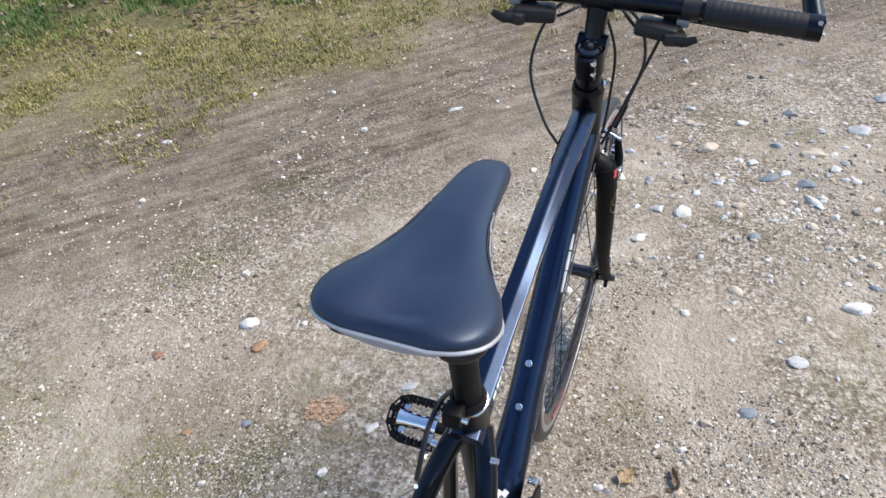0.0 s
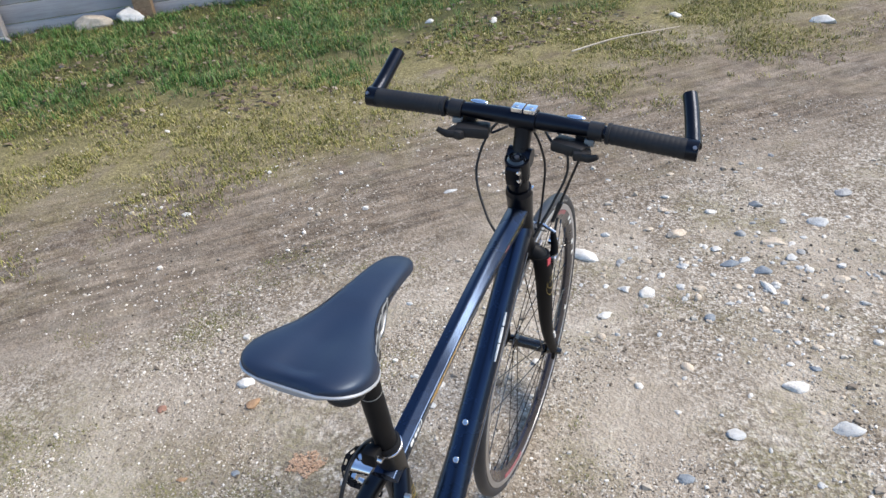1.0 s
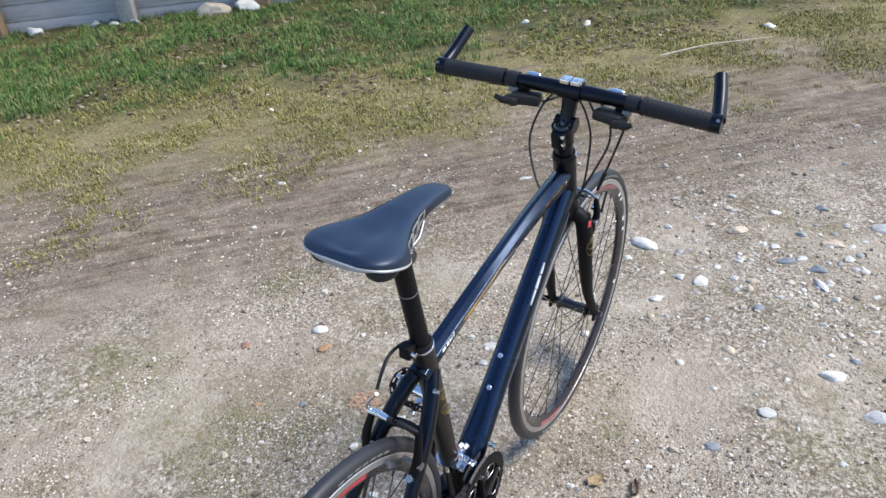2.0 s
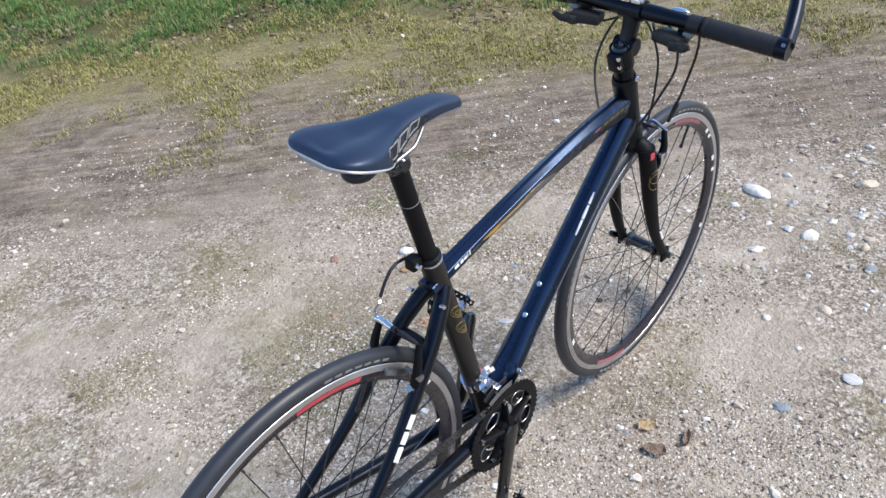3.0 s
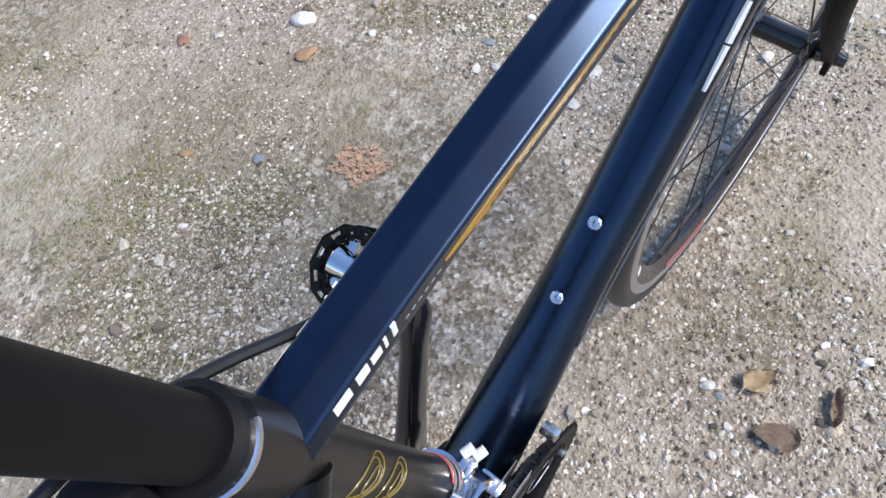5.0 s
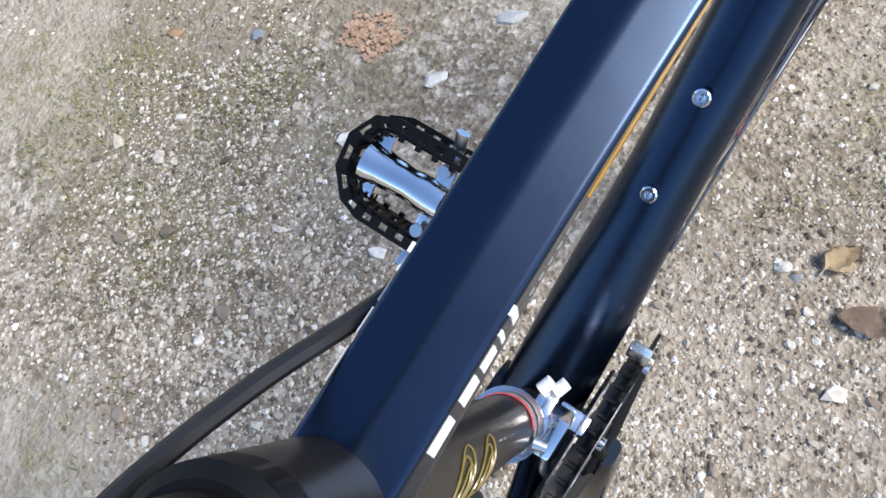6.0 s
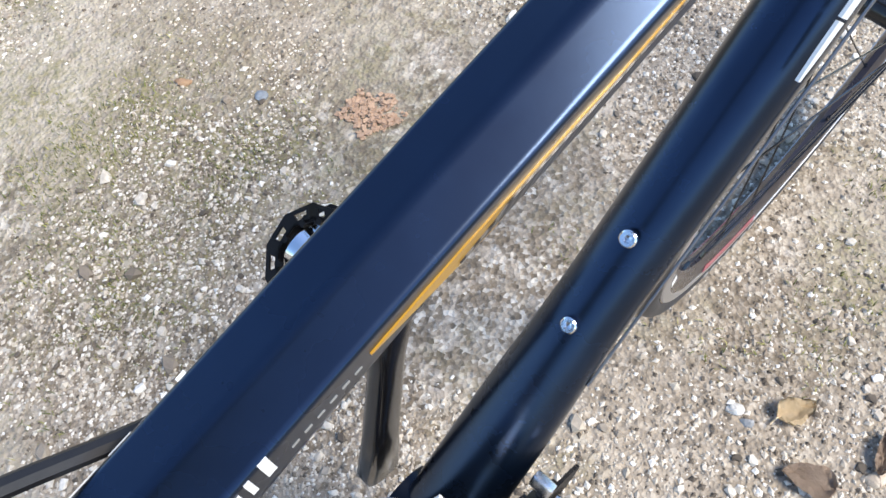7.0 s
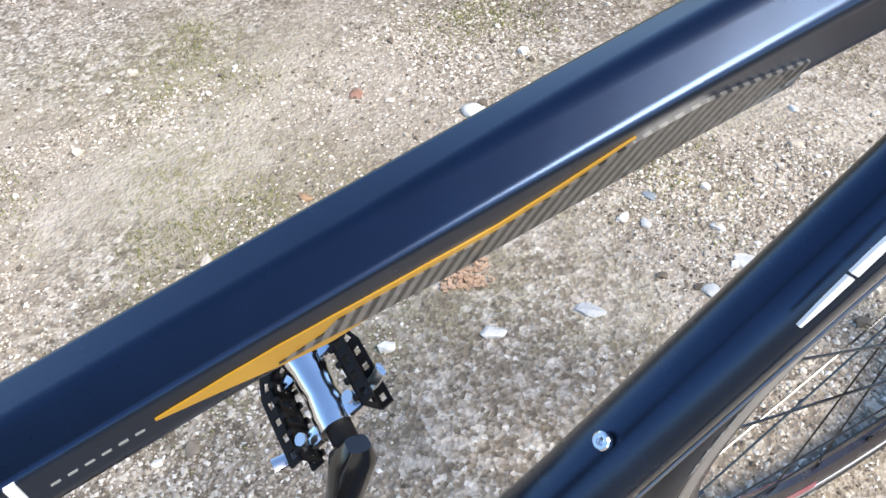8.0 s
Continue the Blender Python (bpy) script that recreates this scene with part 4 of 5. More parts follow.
    bike_part("plate_lug", bm, CHROME, stem, "bright alloy clamp lugs")
    for sx in (1, -1):
        bm = B()
        rod(bm, bar + V(0.012 * sx, -0.006, 0.022), bar + V(0.012 * sx, -0.006, 0.0255), 0.0038, 12)
        bike_part("plate_bolt", bm, CHROME, stem)

    bm = B()
    tube(bm, [bar + V(-0.272, -0.006, -0.003), bar + V(-0.12, -0.002, 0), bar + V(-0.045, 0, 0), bar + V(0.045, 0, 0), bar + V(0.12, -0.002, 0), bar + V(0.272, -0.006, -0.003)],
         [0.0112, 0.0115, 0.0145, 0.0145, 0.0115, 0.0112], 20, side=(0, 0, 1), steps=4)
    hb = bike_part("handlebar", bm, BLACK_STAY, label="black flat handlebar with bar ends")
    for sx in (1, -1):
        g0, g1 = bar + V(0.135 * sx, -0.003, 0), bar + V(0.262 * sx, -0.006, -0.003)
        bm = B()
        d = (g1 - g0).normalized()
        prof = [(0.0, 0.0125), (0.001, 0.0168), (0.006, 0.0172), (0.007, 0.0155)]
        L = (g1 - g0).length
        for k in range(14):
            q = 0.010 + (L - 0.016) * k / 14
            prof += [(q, 0.0158), (q + 0.003, 0.0164), (q + 0.006, 0.0158)]
        prof += [(L - 0.004, 0.0164), (L, 0.0160), (L, 0.0120)]
        lathe(bm, prof, (0, 0, 0), 24, "z", closed=False)
        bmesh.ops.transform(bm, verts=bm.verts, matrix=Matrix.Translation(g0) @ d.to_track_quat("Z", "X").to_matrix().to_4x4())
        bike_part("grip", bm, GRIP, hb, "ribbed black rubber grip")
        bm = B()
        e = bar + V(0.267 if sx > 0 else -0.270, -0.006, -0.003)
        q = 2.4 if sx > 0 else 1.0        # the right one is turned further inwards
        rod(bm, e - V(0.009, 0, 0), e + V(0.009, 0, 0), 0.0168, 24)
        tube(bm, [e + V(0, 0.006, 0.003), e + V(-0.003 * q * sx, 0.035, 0.018), e + V(-0.0065 * q * sx, 0.062, 0.036), e + V(-0.010 * q * sx, 0.085, 0.052)], [0.0132, 0.0120, 0.0118, 0.0115], 18, side=(1, 0, 0), steps=4)
        horn = bike_part("bar_end", bm, BLACK_STAY, hb, "satin black bar end")
        bm = B()
        rod(bm, e + V(0.004 * sx, -0.012, 0.009), e + V(0.004 * sx, -0.016, 0.013), 0.0032, 10)
        bike_part("clamp_bolt", bm, STEEL, horn)

        # Brake lever and shifter pod under the bar.
        bm = B()
        m = bar + V(0.118 * sx, -0.003, 0)
        rod(bm, m - V(0.010, 0, 0), m + V(0.012, 0, 0), 0.0155, 20)
        block(bm, (0.030, 0.026, 0.018), Matrix.Translation(bar + V(0.100 * sx, 0.014, -0.014)))
        pod = bike_part("brake_lever", bm, PLASTIC, hb, "black brake lever with shifter pod")
        bm = B()
        tube(bm, [bar + V(0.074 * sx, 0.030, -0.020), bar + V(0.100 * sx, 0.040, -0.028), bar + V(0.150 * sx, 0.050, -0.036), bar + V(0.196 * sx, 0.052, -0.040)], [0.0075, 0.0070, 0.0060, 0.0055], 10, side=(0, 0, 1), steps=4, flat=0.6)
        bike_part("lever_blade", bm, BLACK_MATT, pod)
        bm = B()
        block(bm, (0.058, 0.034, 0.020), Matrix.Translation(bar + V(0.083 * sx, -0.016, -0.027)) @ Matrix.Rotation(radians(-12 * sx), 4, "Z"), 0.35)
        block(bm, (0.030, 0.024, 0.016), Matrix.Translation(bar + V(0.105 * sx, -0.030, -0.030)) @ Matrix.Rotation(radians(18 * sx), 4, "Z"), 0.35)
        bike_part("shifter_pod", bm, PLASTIC, pod)
        bm = B()
        tube(bm, [bar + V(0.098 * sx, -0.034, -0.030), bar + V(0.118 * sx, -0.044, -0.028), bar + V(0.134 * sx, -0.048, -0.020)], [0.006, 0.007, 0.0045], 8, side=(0, 0, 1), flat=0.5, steps=3)
        bike_part("trigger", bm, PLASTIC, pod)
        bm = B()
        bmesh.ops.create_uvsphere(bm, u_segments=16, v_segments=8, radius=1.0, matrix=Matrix.Translation(bar + V(0.082 * sx, 0.010, 0.0125)) @ Matrix.Diagonal((0.0155, 0.006, 0.0032, 1)))
        bike_part("gear_window", bm, CHROME, pod, "bright gear indicator window")
        bm = B()
        block(bm, (0.016, 0.010, 0.010), Matrix.Translation(bar + V(0.112 * sx, -0.012, -0.016)))
        bike_part("clamp_screw", bm, GREY, pod)
    return bar


BAR = fork_and_steering()


# ---- brakes, cables ----
def v_brake(name_label, foot, top, out, noodle_from, noodle_to, face):
    """Two arms standing on bosses, with pads, noodle and boot. face is the way the arms stand off."""
    bm = B()
    boot_a, boot_b = top + V(-0.030, 0, 0), top + V(0.030, 0, 0)
    rod(bm, boot_a, boot_b, 0.0012, 6)
    rod(bm, top + V(-0.018, 0, 0), top + V(0.016, 0, 0), 0.0045, 10, 0.0030)
    brake = bike_part("brake", bm, PLASTIC, label=name_label)
    for sx in (1, -1):
        bm = B()
        f, t = V(foot.x * sx, foot.y, foot.z), V(out * sx, top.y, top.z)
        m = f.lerp(t, 0.5) + V(0.006 * sx, face.y * 0.006, 0)
        tube(bm, [f, m, t], [0.0085, 0.0075, 0.0055], 12, steps=5, flat=0.8, power=2.8)
        arm = bike_part("brake_arm", bm, BLACK_MATT, brake, "black brake arm")
        bm = B()
        rod(bm, f - face * 0.004, f + face * 0.014, 0.0075, 16, 0.0060)
        bike_part("pivot_bolt", bm, SILVER, brake)
        bm = B()
        p = f.lerp(t, 0.34)
        rod(bm, p + V(0.010 * sx, 0, 0) + face * 0.004, V(0.020 * sx, p.y, p.z), 0.0042, 10)
        rod(bm, p + V(0.008 * sx, 0, 0) + face * 0.004, p + V(0.015 * sx, 0, 0) + face * 0.004, 0.0065, 10)
        bike_part("pad_bolt", bm, STEEL, brake)
    return brake


def brakes():
    # Rear, behind the seat stays.
    face = V(0, -0.75, 0.66)
    rb = v_brake("black rear rim brake with bright noodle", V(0.040, 0.474, 0.545), V(0, 0.492, 0.628), 0.042, None, None, face)
    for sx in (1, -1):
        bm = B()
        c = V(0.0175 * sx, 0.462, 0.578)
        block(bm, (0.009, 0.050, 0.011), Matrix.Translation(c) @ Matrix.Rotation(radians(-38), 4, "X"), 0.3)
        bike_part("brake_pad", bm, STEEL, rb, "grey brake pad holder")
    bm = B()
    tube(bm, [V(-0.044, 0.492, 0.628), V(-0.048, 0.488, 0.644), V(-0.038, 0.484, 0.664), V(-0.024, 0.482, 0.684)][::-1], [0.0024, 0.0026, 0.0028, 0.0030], 10, steps=6)
    bike_part("noodle", bm, CHROME, rb, "bright cable noodle")
    bm = B()
    tube(bm, [V(0.042, 0.490, 0.630), V(0.016, 0.488, 0.634), V(-0.010, 0.488, 0.634)], [0.0030, 0.0050, 0.0045], 10, steps=3)
    bike_part("boot", bm, PLASTIC, rb)
    bm = B()
    tube(bm, [V(-0.010, 0.488, 0.634), V(-0.028, 0.490, 0.634), V(-0.048, 0.490, 0.632)], [0.0048, 0.0060, 0.0052], 10, steps=3)
    bike_part("noodle_holder", bm, CHROME, rb)
    bm = B()
    tube(bm, [V(-0.008, 1.040, 0.740), V(-0.008, 0.900, 0.722), V(-0.008, 0.760, 0.692), V(-0.009, 0.680, 0.676), V(-0.017, 0.635, 0.682), V(-0.025, 0.595, 0.702), V(-0.026, 0.560, 0.723), V(-0.024, 0.520, 0.731), V(-0.023, 0.498, 0.716), V(-0.024, 0.484, 0.692)], 0.0027, 8, steps=7)
    bike_part("cable", bm, PLASTIC, rb, "black cable housing loop")
    # Front, on the fork blades.
    face = V(0, 0.94, 0.33)
    fb = v_brake("black front rim brake with bright fittings", V(0.043, 1.172, 0.600), V(0, 1.194, 0.672), 0.042, None, None, face)
    for sx in (1, -1):
        bm = B()
        block(bm, (0.009, 0.050, 0.011), Matrix.Translation(V(0.0175 * sx, 1.182, 0.630)) @ Matrix.Rotation(radians(24), 4, "X"), 0.3)
        bike_part("brake_pad", bm, STEEL, fb, "grey brake pad holder")
    bm = B()
    tube(bm, [V(0.046, 1.196, 0.672), V(0.010, 1.200, 0.682), V(-0.034, 1.196, 0.674)], 0.0036, 10, steps=5)
    bike_part("noodle", bm, CHROME, fb, "bright cable noodle")
    bm = B()
    rod(bm, V(0.034, 1.196, 0.652), V(0.050, 1.198, 0.650), 0.0085, 14)
    bike_part("arm_cap", bm, CHROME, fb)
    bm = B()
    block(bm, (0.010, 0.020, 0.020), Matrix.Translation(V(0.052, 1.180, 0.622)), 0.35)
    bike_part("spring_cover", bm, SILVER, fb)


brakes()


def cables():
    runs = (
        ("cable", [BAR + V(0.086, 0.030, -0.022), BAR + V(0.090, 0.068, -0.030), BAR + V(0.078, 0.106, -0.095), BAR + V(0.052, 0.128, -0.185), BAR + V(0.034, 0.126, -0.252)], 0.0026, "black front brake cable"),
        ("cable", [BAR + V(-0.070, 0.026, -0.022), BAR + V(-0.028, 0.052, -0.014), BAR + V(0.042, 0.062, -0.045), BAR + V(0.066, 0.056, -0.105), BAR + V(0.050, 0.036, -0.168), BAR + V(0.027, 0.006, -0.228)], 0.0024, "black looping gear cable"),
        ("cable", [BAR + V(0.052, -0.010, -0.030), BAR + V(-0.010, 0.062, -0.014), BAR + V(-0.078, 0.078, -0.062), BAR + V(-0.100, 0.052, -0.140), BAR + V(-0.066, 0.014, -0.205), BAR + V(-0.026, -0.012, -0.240)], 0.0024, "black looping gear cable"),
        ("cable", [BAR + V(-0.052, -0.010, -0.030), BAR + V(-0.010, 0.045, -0.030), BAR + V(0.020, 0.066, -0.100), BAR + V(0.022, 0.070, -0.180), BAR + V(0.020, 0.060, -0.240)], 0.0022, "black gear cable"),
    )
    for name, pts, r, label in runs:
        bm = B()
        tube(bm, pts, r, 8, steps=9)
        bike_part(name, bm, PLASTIC, bike, label)
    bm = B()
    rod(bm, BAR + V(0.042, 0.130, -0.222), BAR + V(0.031, 0.124, -0.264), 0.0054, 10, 0.0034)
    bike_part("cable_boot", bm, PLASTIC)
    bm = B()
    rod(bm, V(0.025, 1.088, 0.690), V(0.027, 0.800, 0.394), 0.0010, 6)
    bike_part("bare_cable", bm, STEEL)


cables()


# ---- drive train ----
def gear(bm, c, x, teeth, r, inner, thick=0.0026):
    n = teeth * 4
    rows = []
    for k in range(n):
        t = 2 * math.pi * k / n
        ro = r + (0.0018 if k % 4 in (0, 1) else -0.0022)
        q = V(0, math.cos(t), math.sin(t))
        rows.append([bm.verts.new(c + V(x + dx, 0, 0) + q * rr) for dx, rr in ((-thick / 2, inner), (-thick / 2, ro), (thick / 2, ro), (thick / 2, inner))])
    for k in range(n):
        a, b = rows[k], rows[(k + 1) % n]
        for j in range(4):
            bm.faces.new((a[j], b[j], b[(j + 1) % 4], a[(j + 1) % 4]))


def drive_train():
    up = V(0, 0.325, 0.9457)            # the left crank stands nearly upright
    bm = B()
    for k in range(5):
        t = 2 * math.pi * k / 5 + 0.35
        q = V(0, math.cos(t), math.sin(t))
        tube(bm, [BB + V(0.052, 0, 0) + q * 0.016, BB + V(0.051, 0, 0) + q * 0.050, BB + V(0.049, 0, 0) + q * 0.076], [0.0105, 0.0075, 0.0065], 8, flat=0.5, power=3)
    lathe(bm, [(0.040, 0.0), (0.040, 0.023), (0.056, 0.023), (0.060, 0.016), (0.060, 0.0)], BB, 24, "x", closed=False)
    spider = bike_part("crankset", bm, BLACK_MATT, label="black triple crankset")
    for x, teeth, r, inner, mat in ((0.0490, 48, 0.0985, 0.0800, BLACK_MATT), (0.0415, 38, 0.0775, 0.058, CHAIN), (0.0345, 28, 0.0575, 0.040, CHAIN)):
        bm = B()
        gear(bm, BB, x, teeth, r, inner)
        bike_part("chainring", bm, mat, spider)
    for k in range(5):
        t = 2 * math.pi * k / 5 + 0.35
        q = V(0, math.cos(t), math.sin(t))
        bm = B()
        rod(bm, BB + V(0.050, 0, 0) + q * 0.072, BB + V(0.0555, 0, 0) + q * 0.072, 0.0048, 12)
        bike_part("chainring_bolt", bm, SILVER, spider)
        bm = B()
        loop = [BB + V(0.0510, 0, 0) + (V(0, math.cos(t + a), math.sin(t + a)) * r) for a, r in ((0.30, 0.062), (0.42, 0.074), (0.63, 0.077), (0.84, 0.074), (0.95, 0.062), (0.80, 0.050), (0.63, 0.046), (0.46, 0.050))]
        sweep(bm, smooth_curve(loop + loop[:1], 3)[:-1], ring_section(6, 0.0009, 0.0009), side=(1, 0, 0), closed=True)
        bike_part("ring_edge", bm, STEEL, spider, "bright machined edge")
    bm = B()
    lathe(bm, [(0.060, 0.0), (0.0605, 0.008), (0.063, 0.009), (0.063, 0.012), (0.0595, 0.013)], BB, 20, "x", closed=False)
    bike_part("axle_cap", bm, STEEL, spider)
    for sx, d in ((1, -up), (-1, up)):
        bm = B()
        a, b = BB + V(0.062 * sx, 0, 0), BB + V(0.082 * sx, 0, 0) + d * 0.170
        sweep(bm, [a - d * 0.014, a, a.lerp(b, 0.3), a.lerp(b, 0.8), b, b + d * 0.013],
              [[(p * w, q * h) for p, q in ring_section(16, power=3.2)] for w, h in ((0.007, 0.012), (0.0110, 0.0165), (0.0105, 0.0130), (0.0095, 0.0115), (0.0100, 0.0145), (0.0060, 0.0075))])
        bike_part("crank_arm", bm, GLOSS, spider, "gloss black crank arm")
        pedal(sx, b, spider)
    # Chain: links round the big ring and two straight runs to the cog.
    bm = B()
    cog = REAR + V(0.034, 0, 0)
    ring = BB + V(0.0452, 0, 0)
    pts = [ring + V(0, 0.079 * math.cos(t), 0.079 * math.sin(t)) for t in np.linspace(radians(100), radians(-95), 22)]
    low0, low1 = pts[-1], cog + V(0, 0.02, -0.050)
    up0, up1 = cog + V(0, 0, 0.034), pts[0]
    pts = [up0.lerp(up1, k / 32) for k in range(32)] + pts + [low0.lerp(low1, k / 30) for k in range(1, 31)]
    for k, (p, q) in enumerate(zip(pts, pts[1:])):
        w = 0.0062 if k % 2 else 0.0044
        for sx in (1, -1):
            m = along(p, q)
            block(bm, (0.0011, 0.0078, (q - p).length * 1.1), Matrix.Translation(V(w / 2 * sx, 0, 0)) @ m @ Matrix.Rotation(0, 4, "Z"), 0)
        rod(bm, p - V(0.0036, 0, 0), p + V(0.0036, 0, 0), 0.0024, 6)
    bike_part("chain", bm, CHAIN, spider, "greasy steel chain")
    for k in range(7):
        bm = B()
        gear(bm, REAR, 0.020 + 0.0045 * k, 28 - 2 * k, 0.054 - 0.0045 * k, 0.018, 0.002)
        bike_part("cog", bm, STEEL, rear_wheel)
    # Front derailleur: band on the seat tube, linkage and cage.
    c = V(0, 0.655, 0.385)
    d = (V(0, 0.640, 0.445) - BB).normalized()
    bm = B()
    rod(bm, c - d * 0.012, c + d * 0.012, 0.0215, 26)
    rod(bm, c + d * 0.009, c + d * 0.013, 0.0228, 26)
    block(bm, (0.012, 0.018, 0.018), Matrix.Translation(c + V(0.012, 0.022, -0.002)))
    fd = bike_part("front_derailleur", bm, CHROME, label="bright alloy front derailleur")
    bm = B()
    block(bm, (0.020, 0.030, 0.024), Matrix.Translation(c + V(0.022, 0.012, -0.012)) @ Matrix.Rotation(radians(30), 4, "X"))
    block(bm, (0.022, 0.014, 0.014), Matrix.Translation(c + V(0.030, 0.026, -0.022)))
    bike_part("linkage", bm, CHROME, fd)
    for x in (0.037, 0.050):
        bm = B()
        arc_band(bm, BB, x, 0.114, x, 0.101, radians(80), radians(114), 12)
        bike_part("cage_plate", bm, STEEL, fd)
    bm = B()
    block(bm, (0.015, 0.008, 0.010), Matrix.Translation(BB + V(0.0435, 0.056, 0.100)) @ Matrix.Rotation(radians(-28), 4, "X"))
    bike_part("cage_bridge", bm, SILVER, fd)
    for p in (V(0.014, 0.030, 0.008), V(0.006, 0.026, 0.010)):
        bm = B()
        rod(bm, c + p, c + p + V(0.003, 0.008, 0.003), 0.0042, 10)
        bike_part("limit_screw", bm, WHITE, fd)
    turned = d.to_track_quat("Z", "Y").to_matrix().to_4x4()
    for up, wide, mat, name, a0, a1 in ((0.0175, 0.0070, GREY, "grey_band", -0.4, 2.7), (0.0275, 0.0020, RED, "red_band", 0.5, 2.7), (0.0310, 0.0020, RED, "red_band", 0.5, 2.7)):
        bm = B()
        lathe(bm, [(0, 0.0186), (0, 0.0192), (wide, 0.0192), (wide, 0.0186)], (0, 0, 0), 24, "z", sweep_from=a0, sweep_to=a1)
        bmesh.ops.transform(bm, verts=bm.verts, matrix=Matrix.Translation(c + d * up) @ turned)
        bike_part(name, bm, mat, bike_frame)
    for k in range(6):
        bm = B()
        lathe(bm, [(0, 0.0186), (0, 0.0191), (0.0014, 0.0191), (0.0014, 0.0186)], (0, 0, 0), 3, "z", sweep_from=0.55 + 0.36 * k, sweep_to=0.77 + 0.36 * k)
        bmesh.ops.transform(bm, verts=bm.verts, matrix=Matrix.Translation(c + d * 0.0295) @ turned)
        bike_part("white_mark", bm, WHITE, bike_frame)
    # Rear derailleur, low behind the chain.
    bm = B()
    block(bm, (0.020, 0.030, 0.060), Matrix.Translation(REAR + V(0.062, 0.010, -0.050)))
    block(bm, (0.010, 0.030, 0.110), Matrix.Translation(REAR + V(0.048, 0.030, -0.110)) @ Matrix.Rotation(radians(25), 4, "X"))
    rd = bike_part("rear_derailleur", bm, BLACK_MATT, label="black rear derailleur")
    for dz, dy in ((-0.072, 0.012), (-0.150, 0.048)):
        bm = B()
        gear(bm, REAR + V(0.040, dy, dz), 0.0, 11, 0.022, 0.006, 0.004)
        bike_part("jockey_wheel", bm, PLASTIC, rd)


def pedal(sx, eye, parent):
    """Cage pedal: alloy body on a spindle, two toothed cage plates with holes, bowed outer end."""
    turn = Matrix.Translation(eye) @ Matrix.Rotation(radians(34), 4, "X")

    def put(bm, name, mat, label=""):
        bmesh.ops.transform(bm, verts=bm.verts, matrix=turn)
        return bike_part(name, bm, mat, parent, label)

    bm = B()
    rod(bm, V(-0.004 * sx, 0, 0), V(0.020 * sx, 0, 0), 0.0085, 14)
    put(bm, "spindle", BLACK_MATT)
    bm = B()
    lathe(bm, [(0.020 * sx, 0.0), (0.020 * sx, 0.0125), (0.030 * sx, 0.0130), (0.046 * sx, 0.0112), (0.066 * sx, 0.0130), (0.078 * sx, 0.0155), (0.080 * sx, 0.0)], (0, 0, 0), 24, "x", closed=False)
    for y in (1, -1):
        block(bm, (0.012, 0.022, 0.010), Matrix.Translation((0.072 * sx, 0.012 * y, 0)), 0.3)
        block(bm, (0.012, 0.022, 0.010), Matrix.Translation((0.026 * sx, 0.012 * y, 0)), 0.3)
    body = put(bm, "pedal", CHROME, "polished alloy pedal body with black cage")
    # Cage path seen along z: front plate, bowed outer end, rear plate.
    half = 0.0255
    path = [V((0.016 + 0.050 * k / 4) * sx, half, 0) for k in range(5)]
    path += [V((0.066 + 0.020 * math.sin(a)) * sx, half * math.cos(a), 0) for a in np.linspace(0.5, math.pi - 0.5, 4)]
    path += [V((0.066 - 0.050 * k / 4) * sx, -half, 0) for k in range(5)]
    n = len(path)
    hgt, wide = 0.0110, 0.0100

    def slab(bm, quad, down):
        """A quad of sheet metal with a square hole in it."""
        mid = sum(quad, V(0, 0, 0)) / 4
        rings = []
        for off in (V(0, 0, 0), down):
            rings.append([bm.verts.new(q + off) for q in quad])
            rings.append([bm.verts.new(mid + (q - mid) * 0.46 + off) for q in quad])
        for j in range(4):
            k = (j + 1) % 4
            for a, b in ((0, 1), (1, 3), (3, 2), (2, 0)):
                bm.faces.new((rings[a][j], rings[a][k], rings[b][k], rings[b][j]))

    def side_of(k):
        t = (path[min(k + 1, n - 1)] - path[max(k - 1, 0)]).normalized()
        return V(t.y, -t.x, 0) * sx

    for top in (1, -1):
        bm = B()
        z = V(0, 0, top * hgt)
        for k in range(n - 1):
            p, q = path[k], path[k + 1]
            tooth = 0.0016 if k % 2 else 0.0
            slab(bm, [p + z, q + z, q + z - side_of(k + 1) * wide, p + z - side_of(k) * wide], V(0, 0, -0.0018 * top))
            m = (p + q) / 2 + side_of(k) * 0.0005 + z
            block(bm, (0.0036, 0.0036, 0.0030), Matrix.Translation(m), 0)
        bmesh.ops.remove_doubles(bm, verts=bm.verts, dist=0.00002)
        put(bm, "cage_plate", BLACK_MATT, "black toothed pedal cage with holes")
    bm = B()
    for k in range(n - 1):
        p, q = path[k], path[k + 1]
        lo, hi = V(0, 0, -hgt), V(0, 0, hgt)
        slab(bm, [p + lo, q + lo, q + hi, p + hi], side_of(k) * -0.0018)
    bmesh.ops.remove_doubles(bm, verts=bm.verts, dist=0.00002)
    put(bm, "cage_web", BLACK_MATT)
    for y in (1, -1):
        bm = B()
        tube(bm, [V(0.026 * sx, 0.024 * y, 0.004), V(0.026 * sx, 0.038 * y, 0.005), V(0.026 * sx, 0.047 * y, 0.010)], [0.004, 0.0045, 0.005], 8, flat=0.5, steps=3)
        put(bm, "clip_tab", SILVER, "bright steel clip tab")
        bm = B()
        rod(bm, V(0.026 * sx, 0.0205 * y, 0.0105), V(0.026 * sx, 0.0205 * y, 0.0125), 0.0042, 12)
        put(bm, "cage_screw", SILVER)


drive_train()


